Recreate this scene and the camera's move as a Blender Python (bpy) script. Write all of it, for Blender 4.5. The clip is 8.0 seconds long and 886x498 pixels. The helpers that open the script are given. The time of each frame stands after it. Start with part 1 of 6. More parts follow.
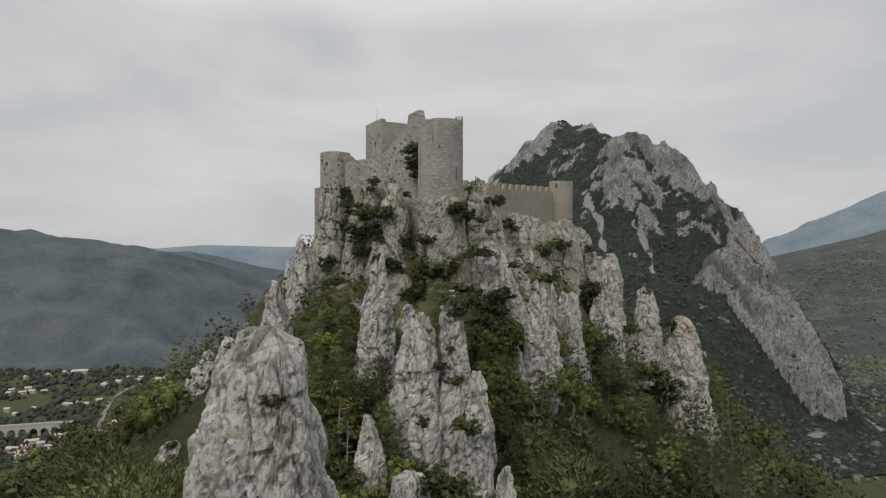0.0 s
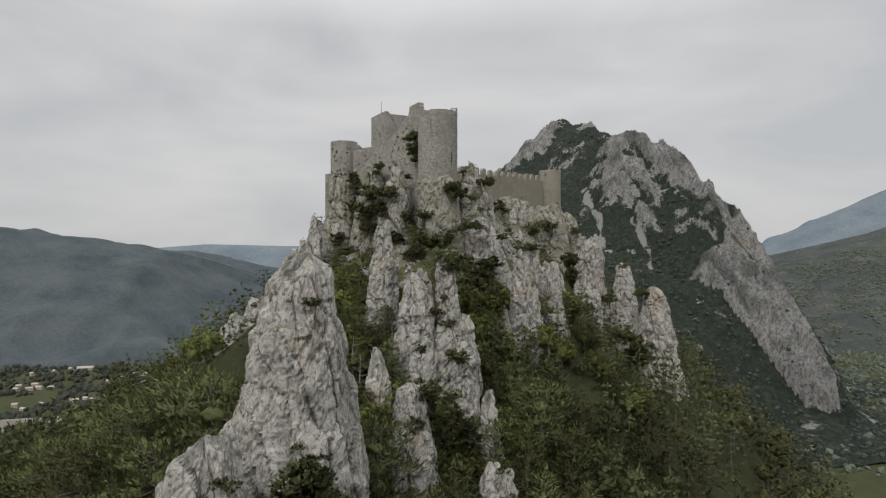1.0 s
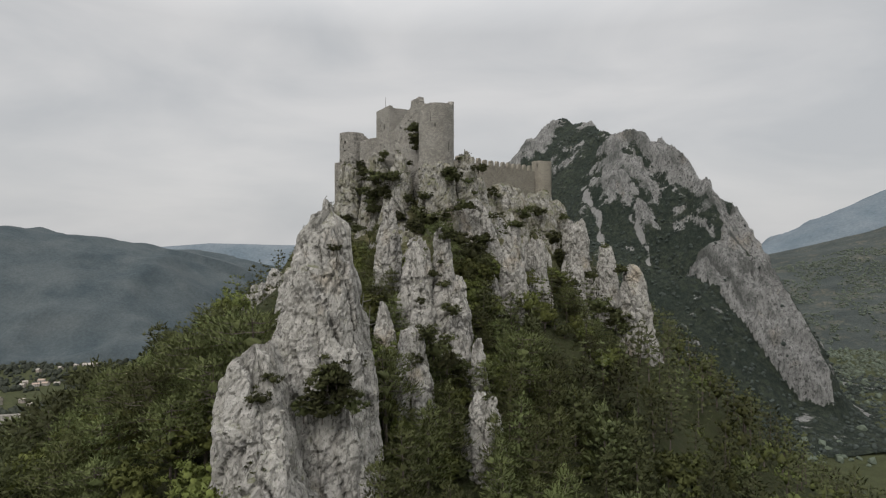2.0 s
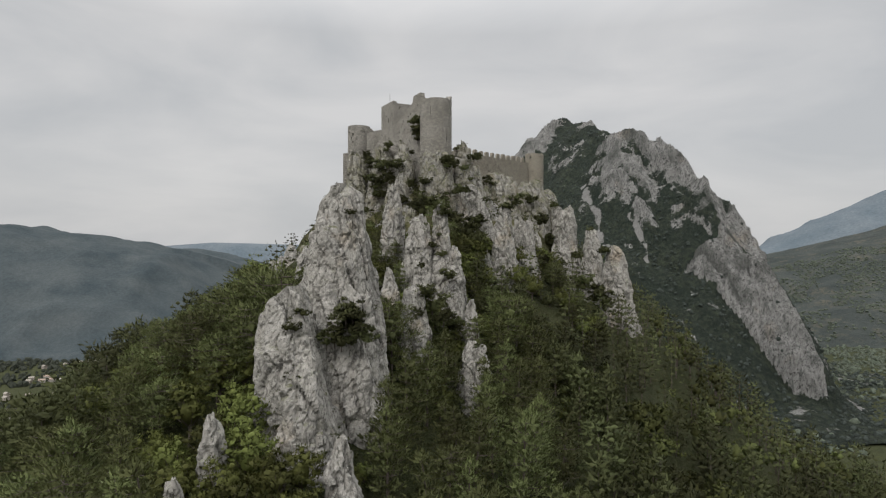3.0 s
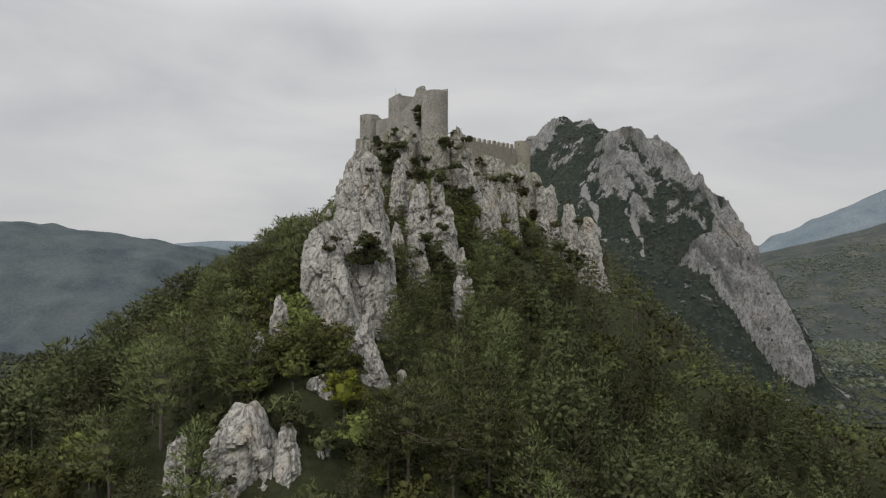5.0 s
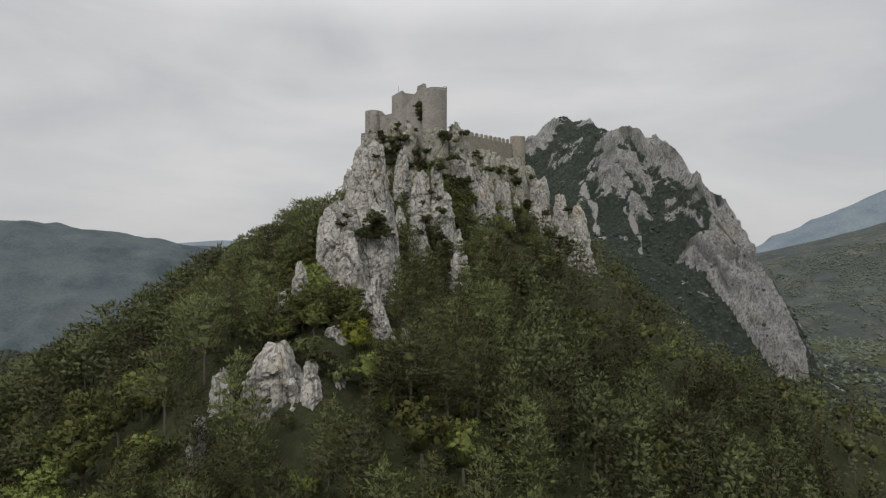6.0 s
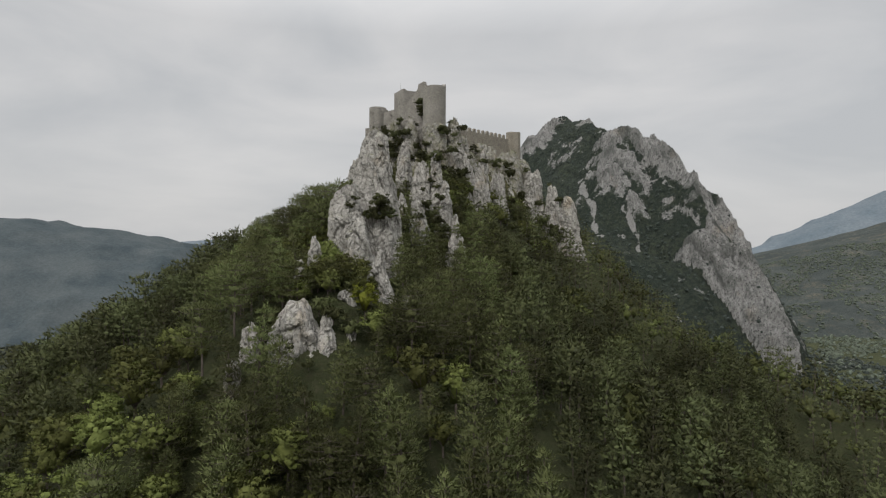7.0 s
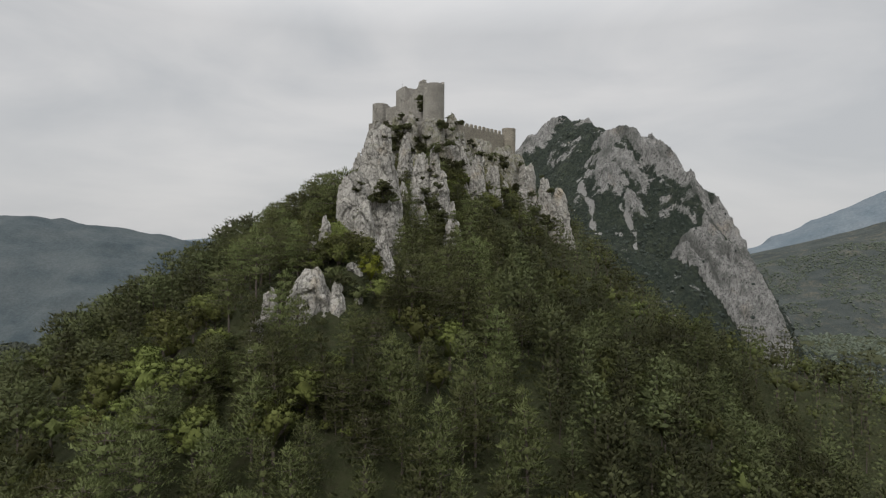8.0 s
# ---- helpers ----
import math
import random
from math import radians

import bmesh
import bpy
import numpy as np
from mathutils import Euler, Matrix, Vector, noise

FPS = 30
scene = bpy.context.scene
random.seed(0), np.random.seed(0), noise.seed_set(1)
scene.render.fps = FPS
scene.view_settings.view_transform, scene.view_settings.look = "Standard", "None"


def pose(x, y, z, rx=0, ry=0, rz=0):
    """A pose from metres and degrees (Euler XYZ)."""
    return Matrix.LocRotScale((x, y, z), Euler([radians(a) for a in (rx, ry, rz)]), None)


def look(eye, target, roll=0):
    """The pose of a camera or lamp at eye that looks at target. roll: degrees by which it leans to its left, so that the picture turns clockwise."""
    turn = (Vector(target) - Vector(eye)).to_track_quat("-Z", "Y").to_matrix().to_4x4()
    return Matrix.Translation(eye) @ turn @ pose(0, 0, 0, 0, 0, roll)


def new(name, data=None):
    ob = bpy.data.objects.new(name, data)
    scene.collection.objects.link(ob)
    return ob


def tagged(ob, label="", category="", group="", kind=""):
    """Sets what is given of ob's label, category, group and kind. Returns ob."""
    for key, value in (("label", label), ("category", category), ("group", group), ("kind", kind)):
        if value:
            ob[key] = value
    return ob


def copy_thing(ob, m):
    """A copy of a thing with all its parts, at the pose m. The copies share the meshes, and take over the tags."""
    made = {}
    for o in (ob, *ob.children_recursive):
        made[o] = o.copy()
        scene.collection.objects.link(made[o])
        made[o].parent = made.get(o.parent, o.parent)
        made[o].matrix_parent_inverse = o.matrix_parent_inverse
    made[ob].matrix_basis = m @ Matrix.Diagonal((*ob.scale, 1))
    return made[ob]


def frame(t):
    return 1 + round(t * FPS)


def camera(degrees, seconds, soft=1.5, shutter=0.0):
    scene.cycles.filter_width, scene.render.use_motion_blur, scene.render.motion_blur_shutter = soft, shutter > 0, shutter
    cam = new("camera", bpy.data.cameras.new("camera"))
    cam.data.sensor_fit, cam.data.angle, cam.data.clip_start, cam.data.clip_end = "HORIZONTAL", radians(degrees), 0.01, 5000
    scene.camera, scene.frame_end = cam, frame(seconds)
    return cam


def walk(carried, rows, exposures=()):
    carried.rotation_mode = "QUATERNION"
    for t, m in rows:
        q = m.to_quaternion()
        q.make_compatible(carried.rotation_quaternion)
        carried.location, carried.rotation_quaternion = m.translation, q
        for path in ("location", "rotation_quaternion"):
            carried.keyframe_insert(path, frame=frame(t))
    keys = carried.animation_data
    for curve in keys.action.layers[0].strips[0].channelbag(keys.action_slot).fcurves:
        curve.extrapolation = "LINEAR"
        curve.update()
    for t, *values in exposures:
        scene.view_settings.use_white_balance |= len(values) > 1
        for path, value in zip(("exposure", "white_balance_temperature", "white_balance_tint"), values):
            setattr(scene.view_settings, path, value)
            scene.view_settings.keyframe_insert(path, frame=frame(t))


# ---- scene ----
cam = camera(72.0, 8.0, soft=1.2, shutter=0.1)
METRES, EYE, TILT, LEAN, TURN = 118.0, 250.0, 0.0, 0.0, 0.0
ROWS = [
    (0.0, 0.0000, 0.0000, 0.0000, 0.00, 0.00, -0.00),
    (0.5, 0.0034, -0.0559, -0.0186, 0.09, -0.02, 0.03),
    (1.0, 0.0074, -0.1146, -0.0377, 0.17, -0.02, 0.04),
    (1.5, 0.0110, -0.1700, -0.0557, 0.25, -0.04, 0.04),
    (3.0, 0.0204, -0.3442, -0.1122, 0.49, -0.01, -0.06),
    (3.5, 0.0236, -0.3987, -0.1305, 0.55, -0.03, -0.07),
    (4.0, 0.0271, -0.4575, -0.1491, 0.64, -0.02, -0.09),
    (4.5, 0.0306, -0.5127, -0.1667, 0.69, -0.04, -0.12),
    (6.0, 0.0410, -0.6842, -0.2225, 0.87, 0.01, -0.17),
    (6.5, 0.0439, -0.7388, -0.2399, 0.90, 0.03, -0.25),
    (7.0, 0.0478, -0.7962, -0.2583, 0.93, 0.02, -0.34),
    (7.5, 0.0518, -0.8499, -0.2757, 0.95, 0.01, -0.43),
    (8.0, 0.0560, -0.9078, -0.2941, 0.97, 0.00, -0.52),
]
walk(cam, [(t, pose(0, 0, EYE, TILT, LEAN, TURN) @ pose(METRES * x, METRES * y, METRES * z, 90 + pitch, roll, yaw)) for t, x, y, z, yaw, pitch, roll in ROWS])

# ---- sky and light: a bright overcast day ----
SUN_EL, SUN_AZ = radians(44), radians(203)
world = bpy.data.worlds.new("world")
scene.world = world
world.use_nodes = True
wn, wl = world.node_tree.nodes, world.node_tree.links
wn.clear()
w_out, w_bg = wn.new("ShaderNodeOutputWorld"), wn.new("ShaderNodeBackground")
sky = wn.new("ShaderNodeTexSky")
sky.sky_type, sky.sun_disc = 'NISHITA', False
sky.sun_elevation, sky.sun_rotation = SUN_EL, SUN_AZ
sky.dust_density, sky.air_density = 4.0, 1.0
w_co, w_map = wn.new("ShaderNodeTexCoord"), wn.new("ShaderNodeMapping")
w_map.inputs["Scale"].default_value = (1.0, 1.0, 3.2)
w_noise = wn.new("ShaderNodeTexNoise")
w_noise.inputs["Scale"].default_value, w_noise.inputs["Detail"].default_value = 2.3, 6
w_noise.inputs["Roughness"].default_value, w_noise.inputs["Distortion"].default_value = 0.5, 0.5
w_ramp = wn.new("ShaderNodeValToRGB")
w_ramp.color_ramp.elements[0].position, w_ramp.color_ramp.elements[0].color = 0.36, (5.3, 5.4, 5.52, 1)
w_ramp.color_ramp.elements[1].position, w_ramp.color_ramp.elements[1].color = 0.64, (6.75, 6.68, 6.64, 1)
w_sep = wn.new("ShaderNodeSeparateXYZ")
w_up = wn.new("ShaderNodeMapRange")
w_up.inputs["From Min"].default_value, w_up.inputs["From Max"].default_value = 0.33, 0.85
w_up.inputs["To Min"].default_value, w_up.inputs["To Max"].default_value = 1.0, 3.3
w_dim = wn.new("ShaderNodeMixRGB")
w_dim.blend_type, w_dim.inputs[0].default_value = 'MULTIPLY', 1.0
w_mix = wn.new("ShaderNodeMixRGB")
w_mix.inputs[0].default_value = 0.92
wl.new(w_co.outputs["Generated"], w_map.inputs["Vector"])
wl.new(w_map.outputs["Vector"], w_noise.inputs["Vector"])
wl.new(w_noise.outputs["Fac"], w_ramp.inputs["Fac"])
wl.new(w_co.outputs["Generated"], w_sep.inputs["Vector"])
wl.new(w_sep.outputs["Z"], w_up.inputs["Value"])
wl.new(w_ramp.outputs["Color"], w_dim.inputs[1])
wl.new(w_up.outputs["Result"], w_dim.inputs[2])
wl.new(sky.outputs["Color"], w_mix.inputs[1])
wl.new(w_dim.outputs["Color"], w_mix.inputs[2])
wl.new(w_mix.outputs["Color"], w_bg.inputs["Color"])
w_bg.inputs["Strength"].default_value = 0.1
wl.new(w_bg.outputs["Background"], w_out.inputs["Surface"])
sun = new("sun", bpy.data.lights.new("sun", 'SUN'))
sun.data.energy, sun.data.angle, sun.data.color = 1.6, radians(22), (1.0, 0.97, 0.93)
sun.matrix_world = look((0, 0, 900), (900 * math.cos(SUN_EL) * -math.sin(SUN_AZ), 900 * math.cos(SUN_EL) * -math.cos(SUN_AZ), 900 - 900 * math.sin(SUN_EL)))

# ---- materials ----
def mix_node(nt, kind, fac, a, b):
    """A colour mix; fac, a and b are sockets or values."""
    n = nt.nodes.new("ShaderNodeMixRGB")
    n.blend_type = kind
    for i, v in enumerate((fac, a, b)):
        if isinstance(v, bpy.types.NodeSocket):
            nt.links.new(v, n.inputs[i])
        else:
            n.inputs[i].default_value = v if i == 0 else (*v, 1)
    return n.outputs[0]


def noise_node(nt, co, scale, detail=5, rough=0.6, stretch=(1, 1, 1), lo=0.35, hi=0.65, dist=0.0):
    """Fractal noise between lo and hi stretched to 0..1."""
    m = nt.nodes.new("ShaderNodeMapping")
    m.inputs["Scale"].default_value = stretch
    nt.links.new(co, m.inputs["Vector"])
    n = nt.nodes.new("ShaderNodeTexNoise")
    n.inputs["Scale"].default_value, n.inputs["Detail"].default_value = scale, detail
    n.inputs["Roughness"].default_value, n.inputs["Distortion"].default_value = rough, dist
    nt.links.new(m.outputs[0], n.inputs["Vector"])
    return range_node(nt, n.outputs["Fac"], lo, hi)


def range_node(nt, v, lo, hi, a=0.0, b=1.0):
    r = nt.nodes.new("ShaderNodeMapRange")
    for k, val in (("From Min", lo), ("From Max", hi), ("To Min", a), ("To Max", b)):
        r.inputs[k].default_value = val
    nt.links.new(v, r.inputs["Value"])
    return r.outputs["Result"]


def math_node(nt, op, a, b):
    n = nt.nodes.new("ShaderNodeMath")
    n.operation = op
    for i, v in enumerate((a, b)):
        if isinstance(v, bpy.types.NodeSocket):
            nt.links.new(v, n.inputs[i])
        else:
            n.inputs[i].default_value = v
    return n.outputs[0]


def material(name, rough=0.9, spec=0.2):
    m = bpy.data.materials.new(name)
    m.use_nodes = True
    b = m.node_tree.nodes["Principled BSDF"]
    b.inputs["Roughness"].default_value, b.inputs["Specular IOR Level"].default_value = rough, spec
    return m, m.node_tree, b


def world_co(nt):
    return nt.nodes.new("ShaderNodeNewGeometry").outputs["Position"]


def normal_z(nt):
    s = nt.nodes.new("ShaderNodeSeparateXYZ")
    nt.links.new(nt.nodes.new("ShaderNodeNewGeometry").outputs["Normal"], s.inputs[0])
    return s.outputs["Z"]


def bump(nt, b, h, strength, dist):
    n = nt.nodes.new("ShaderNodeBump")
    n.inputs["Strength"].default_value, n.inputs["Distance"].default_value = strength, dist
    nt.links.new(h, n.inputs["Height"])
    nt.links.new(n.outputs[0], b.inputs["Normal"])


def attr(nt, name):
    a = nt.nodes.new("ShaderNodeAttribute")
    a.attribute_name = name
    return a.outputs["Fac"]


def limestone_colour(nt, co, k=1.0, dark=0.6, cracks=0.6):
    """Pale grey limestone with dark weathering streaks, ochre scars, and pits shaded by colour; k scales the pattern's
    size.
    """
    c = mix_node(nt, 'MIX', noise_node(nt, co, 0.12 / k, 6), (0.26, 0.25, 0.23), (0.37, 0.355, 0.325))
    c = mix_node(nt, 'MIX', noise_node(nt, co, 0.8 / k, 8, 0.72, lo=0.40, hi=0.62), c, (0.385, 0.37, 0.342))
    c = mix_node(nt, 'MIX', math_node(nt, 'MULTIPLY', noise_node(nt, co, 2.3 / k, 8, 0.75, (1, 1, 0.6), 0.45, 0.62), 0.4), c, (0.21, 0.205, 0.19))
    streak = noise_node(nt, co, 0.6 / k, 8, 0.68, (1, 1, 0.35), 0.48, 0.66, 0.5)
    c = mix_node(nt, 'MIX', math_node(nt, 'MULTIPLY', streak, 0.34 * dark), c, (0.13, 0.13, 0.12))
    c = mix_node(nt, 'MIX', math_node(nt, 'MULTIPLY', noise_node(nt, co, 0.16 / k, 4, 0.6, (1, 1, 0.7), 0.6, 0.72), 0.5), c, (0.34, 0.26, 0.17))
    # hollows and pits get no depth here; the shade inside them is painted
    hollow = noise_node(nt, co, 1.1 / k, 7, 0.72, (1, 1, 0.7), 0.60, 0.655)
    c = mix_node(nt, 'MIX', math_node(nt, 'MULTIPLY', hollow, 0.6), c, (0.085, 0.082, 0.072))
    pits = noise_node(nt, co, 3.4 / k, 7, 0.78, (1, 1, 0.6), 0.54, 0.59)
    c = mix_node(nt, 'MIX', math_node(nt, 'MULTIPLY', pits, min(1.0, 1.2 * dark)), c, (0.06, 0.058, 0.052))
    return mix_node(nt, 'MIX', math_node(nt, 'MULTIPLY', crack_node(nt, co, 0.42 / k), cracks), c, (0.045, 0.044, 0.04))


def crack_node(nt, co, scale):
    """Thin crooked joints, steeply dipping: 1 on the crack."""
    w = nt.nodes.new("ShaderNodeTexNoise")
    w.inputs["Scale"].default_value, w.inputs["Detail"].default_value = scale * 1.6, 5
    nt.links.new(co, w.inputs["Vector"])
    add = nt.nodes.new("ShaderNodeMixRGB")
    add.blend_type, add.inputs[0].default_value = 'LINEAR_LIGHT', 0.55 / scale
    nt.links.new(co, add.inputs[1])
    nt.links.new(w.outputs["Color"], add.inputs[2])
    m = nt.nodes.new("ShaderNodeMapping")
    m.inputs["Rotation"].default_value, m.inputs["Scale"].default_value = (0.0, 0.28, 0.0), (1, 1, 0.38)
    nt.links.new(add.outputs[0], m.inputs["Vector"])
    v = nt.nodes.new("ShaderNodeTexVoronoi")
    v.feature, v.inputs["Scale"].default_value = 'DISTANCE_TO_EDGE', scale
    nt.links.new(m.outputs[0], v.inputs["Vector"])
    return range_node(nt, v.outputs["Distance"], 0.0, 0.07, 1.0, 0.0)


def chips(nt, co, scale):
    """The angular faces of broken limestone: height within each chip."""
    w = nt.nodes.new("ShaderNodeTexNoise")
    w.inputs["Scale"].default_value, w.inputs["Detail"].default_value = scale * 1.3, 3
    nt.links.new(co, w.inputs["Vector"])
    add = nt.nodes.new("ShaderNodeMixRGB")
    add.blend_type, add.inputs[0].default_value = 'LINEAR_LIGHT', 0.25 / scale
    nt.links.new(co, add.inputs[1])
    nt.links.new(w.outputs["Color"], add.inputs[2])
    m = nt.nodes.new("ShaderNodeMapping")
    m.inputs["Rotation"].default_value, m.inputs["Scale"].default_value = (0.1, 0.18, 0.0), (1, 1, 0.62)
    nt.links.new(add.outputs[0], m.inputs["Vector"])
    v = nt.nodes.new("ShaderNodeTexVoronoi")
    v.feature, v.distance, v.inputs["Scale"].default_value = 'F1', 'MANHATTAN', scale
    nt.links.new(m.outputs[0], v.inputs["Vector"])
    return range_node(nt, v.outputs["Distance"], 0.0, 1.1, 1.0, 0.0)


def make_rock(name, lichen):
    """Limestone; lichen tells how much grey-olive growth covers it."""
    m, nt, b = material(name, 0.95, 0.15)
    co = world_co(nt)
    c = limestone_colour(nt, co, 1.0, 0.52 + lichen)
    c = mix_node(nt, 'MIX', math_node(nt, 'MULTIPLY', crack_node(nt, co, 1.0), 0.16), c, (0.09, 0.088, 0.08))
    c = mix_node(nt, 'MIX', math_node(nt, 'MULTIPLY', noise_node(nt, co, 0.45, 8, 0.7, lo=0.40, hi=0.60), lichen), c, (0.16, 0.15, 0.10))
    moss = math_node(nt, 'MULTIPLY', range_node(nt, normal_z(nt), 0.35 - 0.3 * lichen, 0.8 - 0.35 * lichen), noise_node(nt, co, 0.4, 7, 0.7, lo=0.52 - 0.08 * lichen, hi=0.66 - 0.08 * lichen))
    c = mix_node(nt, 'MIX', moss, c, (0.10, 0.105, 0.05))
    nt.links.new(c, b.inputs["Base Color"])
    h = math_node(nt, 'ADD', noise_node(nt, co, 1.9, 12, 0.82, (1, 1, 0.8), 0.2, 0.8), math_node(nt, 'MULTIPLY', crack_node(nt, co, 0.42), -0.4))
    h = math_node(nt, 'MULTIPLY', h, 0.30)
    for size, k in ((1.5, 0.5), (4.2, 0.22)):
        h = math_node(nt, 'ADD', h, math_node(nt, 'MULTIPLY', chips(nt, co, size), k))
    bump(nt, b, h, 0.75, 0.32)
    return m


def make_ground():
    """Undergrowth and leaf litter with bare limestone where the attribute rock is high."""
    m, nt, b = material("undergrowth", 0.95, 0.1)
    co = world_co(nt)
    g = mix_node(nt, 'MIX', noise_node(nt, co, 0.06, 6), (0.030, 0.037, 0.016), (0.052, 0.059, 0.026))
    g = mix_node(nt, 'MIX', noise_node(nt, co, 0.9, 6, 0.7, lo=0.45, hi=0.7), g, (0.058, 0.056, 0.032))
    grass = math_node(nt, 'MULTIPLY', attr(nt, "grass"), noise_node(nt, co, 0.5, 6, 0.7, lo=0.3, hi=0.55))
    g = mix_node(nt, 'MIX', grass, g, (0.125, 0.118, 0.062))
    edge = math_node(nt, 'ADD', attr(nt, "rock"), math_node(nt, 'MULTIPLY', math_node(nt, 'SUBTRACT', noise_node(nt, co, 0.35, 7, 0.7, lo=0.2, hi=0.8), 0.5), 0.9))
    c = mix_node(nt, 'MIX', range_node(nt, edge, 0.42, 0.58), g, limestone_colour(nt, co))
    nt.links.new(c, b.inputs["Base Color"])
    bump(nt, b, noise_node(nt, co, 1.1, 10, 0.72, (1, 1, 0.6), 0.2, 0.8), 1.0, 0.7)
    return m


def make_mountain():
    """Far limestone face: rock and scree where the attributes say, scrub forest elsewhere."""
    m, nt, b = material("mountain_face", 0.95, 0.1)
    co = world_co(nt)
    g = mix_node(nt, 'MIX', noise_node(nt, co, 0.02, 6), (0.036, 0.047, 0.036), (0.062, 0.072, 0.05))
    g = mix_node(nt, 'MIX', noise_node(nt, co, 0.16, 5, 0.7, lo=0.4, hi=0.62), (0.026, 0.034, 0.028), g)
    r = mix_node(nt, 'MULTIPLY', 1.0, limestone_colour(nt, co, 8.0, 1.2, 0.0), (1.0, 1.02, 1.06))
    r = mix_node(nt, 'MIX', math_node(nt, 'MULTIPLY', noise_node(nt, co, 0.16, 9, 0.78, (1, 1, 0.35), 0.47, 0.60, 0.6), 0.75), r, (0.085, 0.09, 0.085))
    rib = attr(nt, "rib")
    # dark between ribs: weathering strips and scrub, plus crevice shade put into the colour
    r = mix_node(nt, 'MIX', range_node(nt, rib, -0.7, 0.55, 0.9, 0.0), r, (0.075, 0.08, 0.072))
    edge = math_node(nt, 'ADD', math_node(nt, 'ADD', attr(nt, "rock"), math_node(nt, 'MULTIPLY', rib, 0.26)), math_node(nt, 'MULTIPLY', math_node(nt, 'SUBTRACT', noise_node(nt, co, 0.07, 8, 0.72, lo=0.2, hi=0.8), 0.5), 0.8))
    c = mix_node(nt, 'MIX', range_node(nt, edge, 0.51, 0.61), g, r)
    scree = math_node(nt, 'ADD', attr(nt, "scree"), math_node(nt, 'MULTIPLY', math_node(nt, 'SUBTRACT', noise_node(nt, co, 0.15, 6, 0.7, lo=0.2, hi=0.8), 0.5), 0.7))
    c = mix_node(nt, 'MIX', range_node(nt, scree, 0.45, 0.6), c, (0.27, 0.265, 0.255))
    nt.links.new(c, b.inputs["Base Color"])
    bump(nt, b, noise_node(nt, co, 0.16, 12, 0.8, (1, 1, 0.45), 0.2, 0.8), 1.0, 6.0)
    return m


def make_woods(name, dark, light, size, dry=0.0):
    """Woods too far off to tell trees apart."""
    m, nt, b = material(name, 0.95, 0.05)
    co = world_co(nt)
    c = mix_node(nt, 'MIX', noise_node(nt, co, 0.4 / size, 6), dark, light)
    c = mix_node(nt, 'MULTIPLY', noise_node(nt, co, 6.0 / size, 4, 0.7), c, (0.76, 0.77, 0.78))
    c = mix_node(nt, 'MIX', math_node(nt, 'MULTIPLY', noise_node(nt, co, 0.13 / size, 5, 0.6, lo=0.45, hi=0.65), 0.12), c, light)
    if dry:
        c = mix_node(nt, 'MIX', math_node(nt, 'MULTIPLY', noise_node(nt, co, 0.9 / size, 6, 0.7, lo=0.52, hi=0.66), dry), c, (0.125, 0.112, 0.08))
        c = mix_node(nt, 'MIX', noise_node(nt, co, 4.5 / size, 6, 0.75, lo=0.50, hi=0.58), c, dark)
    nt.links.new(c, b.inputs["Base Color"])
    bump(nt, b, noise_node(nt, co, 5.0 / size, 6, 0.7, lo=0.2, hi=0.8), 0.7, size * 0.08)
    return m


def make_masonry(name, a, b_, mortar, rowh=0.21, brickw=0.37):
    """Coursed rubble masonry, weathered; the wall's own length and height are its coordinates."""
    m, nt, b = material(name, 0.95, 0.15)
    uv = nt.nodes.new("ShaderNodeUVMap").outputs[0]
    co = world_co(nt)
    warp = nt.nodes.new("ShaderNodeTexNoise")
    warp.inputs["Scale"].default_value = 1.3
    nt.links.new(uv, warp.inputs["Vector"])
    wmix = nt.nodes.new("ShaderNodeMixRGB")
    wmix.blend_type, wmix.inputs[0].default_value = 'LINEAR_LIGHT', 0.11
    nt.links.new(uv, wmix.inputs[1])
    nt.links.new(warp.outputs["Color"], wmix.inputs[2])
    br = nt.nodes.new("ShaderNodeTexBrick")
    for k, v in (("Color1", (*a, 1)), ("Color2", (*b_, 1)), ("Mortar", (*mortar, 1)), ("Scale", 1.0), ("Mortar Size", 0.03), ("Mortar Smooth", 0.4), ("Brick Width", brickw), ("Row Height", rowh), ("Bias", 0.0)):
        br.inputs[k].default_value = v
    nt.links.new(wmix.outputs[0], br.inputs["Vector"])
    c = br.outputs["Color"]
    c = mix_node(nt, 'MULTIPLY', math_node(nt, 'MULTIPLY', noise_node(nt, co, 0.35, 6), 0.45), c, (0.62, 0.60, 0.57))
    c = mix_node(nt, 'MIX', math_node(nt, 'MULTIPLY', noise_node(nt, co, 0.8, 6, 0.65, (1, 1, 0.22), 0.52, 0.68), 0.4), c, (0.16, 0.155, 0.14))
    c = mix_node(nt, 'MIX', math_node(nt, 'MULTIPLY', noise_node(nt, co, 3.5, 4, 0.7, lo=0.57, hi=0.68), 0.6), c, (0.12, 0.115, 0.1))
    nt.links.new(c, b.inputs["Base Color"])
    h = math_node(nt, 'ADD', br.outputs["Fac"], math_node(nt, 'MULTIPLY', noise_node(nt, co, 5.0, 8, 0.7, lo=0.2, hi=0.8), -0.9))
    n = nt.nodes.new("ShaderNodeBump")
    n.invert, n.inputs["Strength"].default_value, n.inputs["Distance"].default_value = True, 0.8, 0.09
    nt.links.new(h, n.inputs["Height"])
    nt.links.new(n.outputs[0], b.inputs["Normal"])
    return m


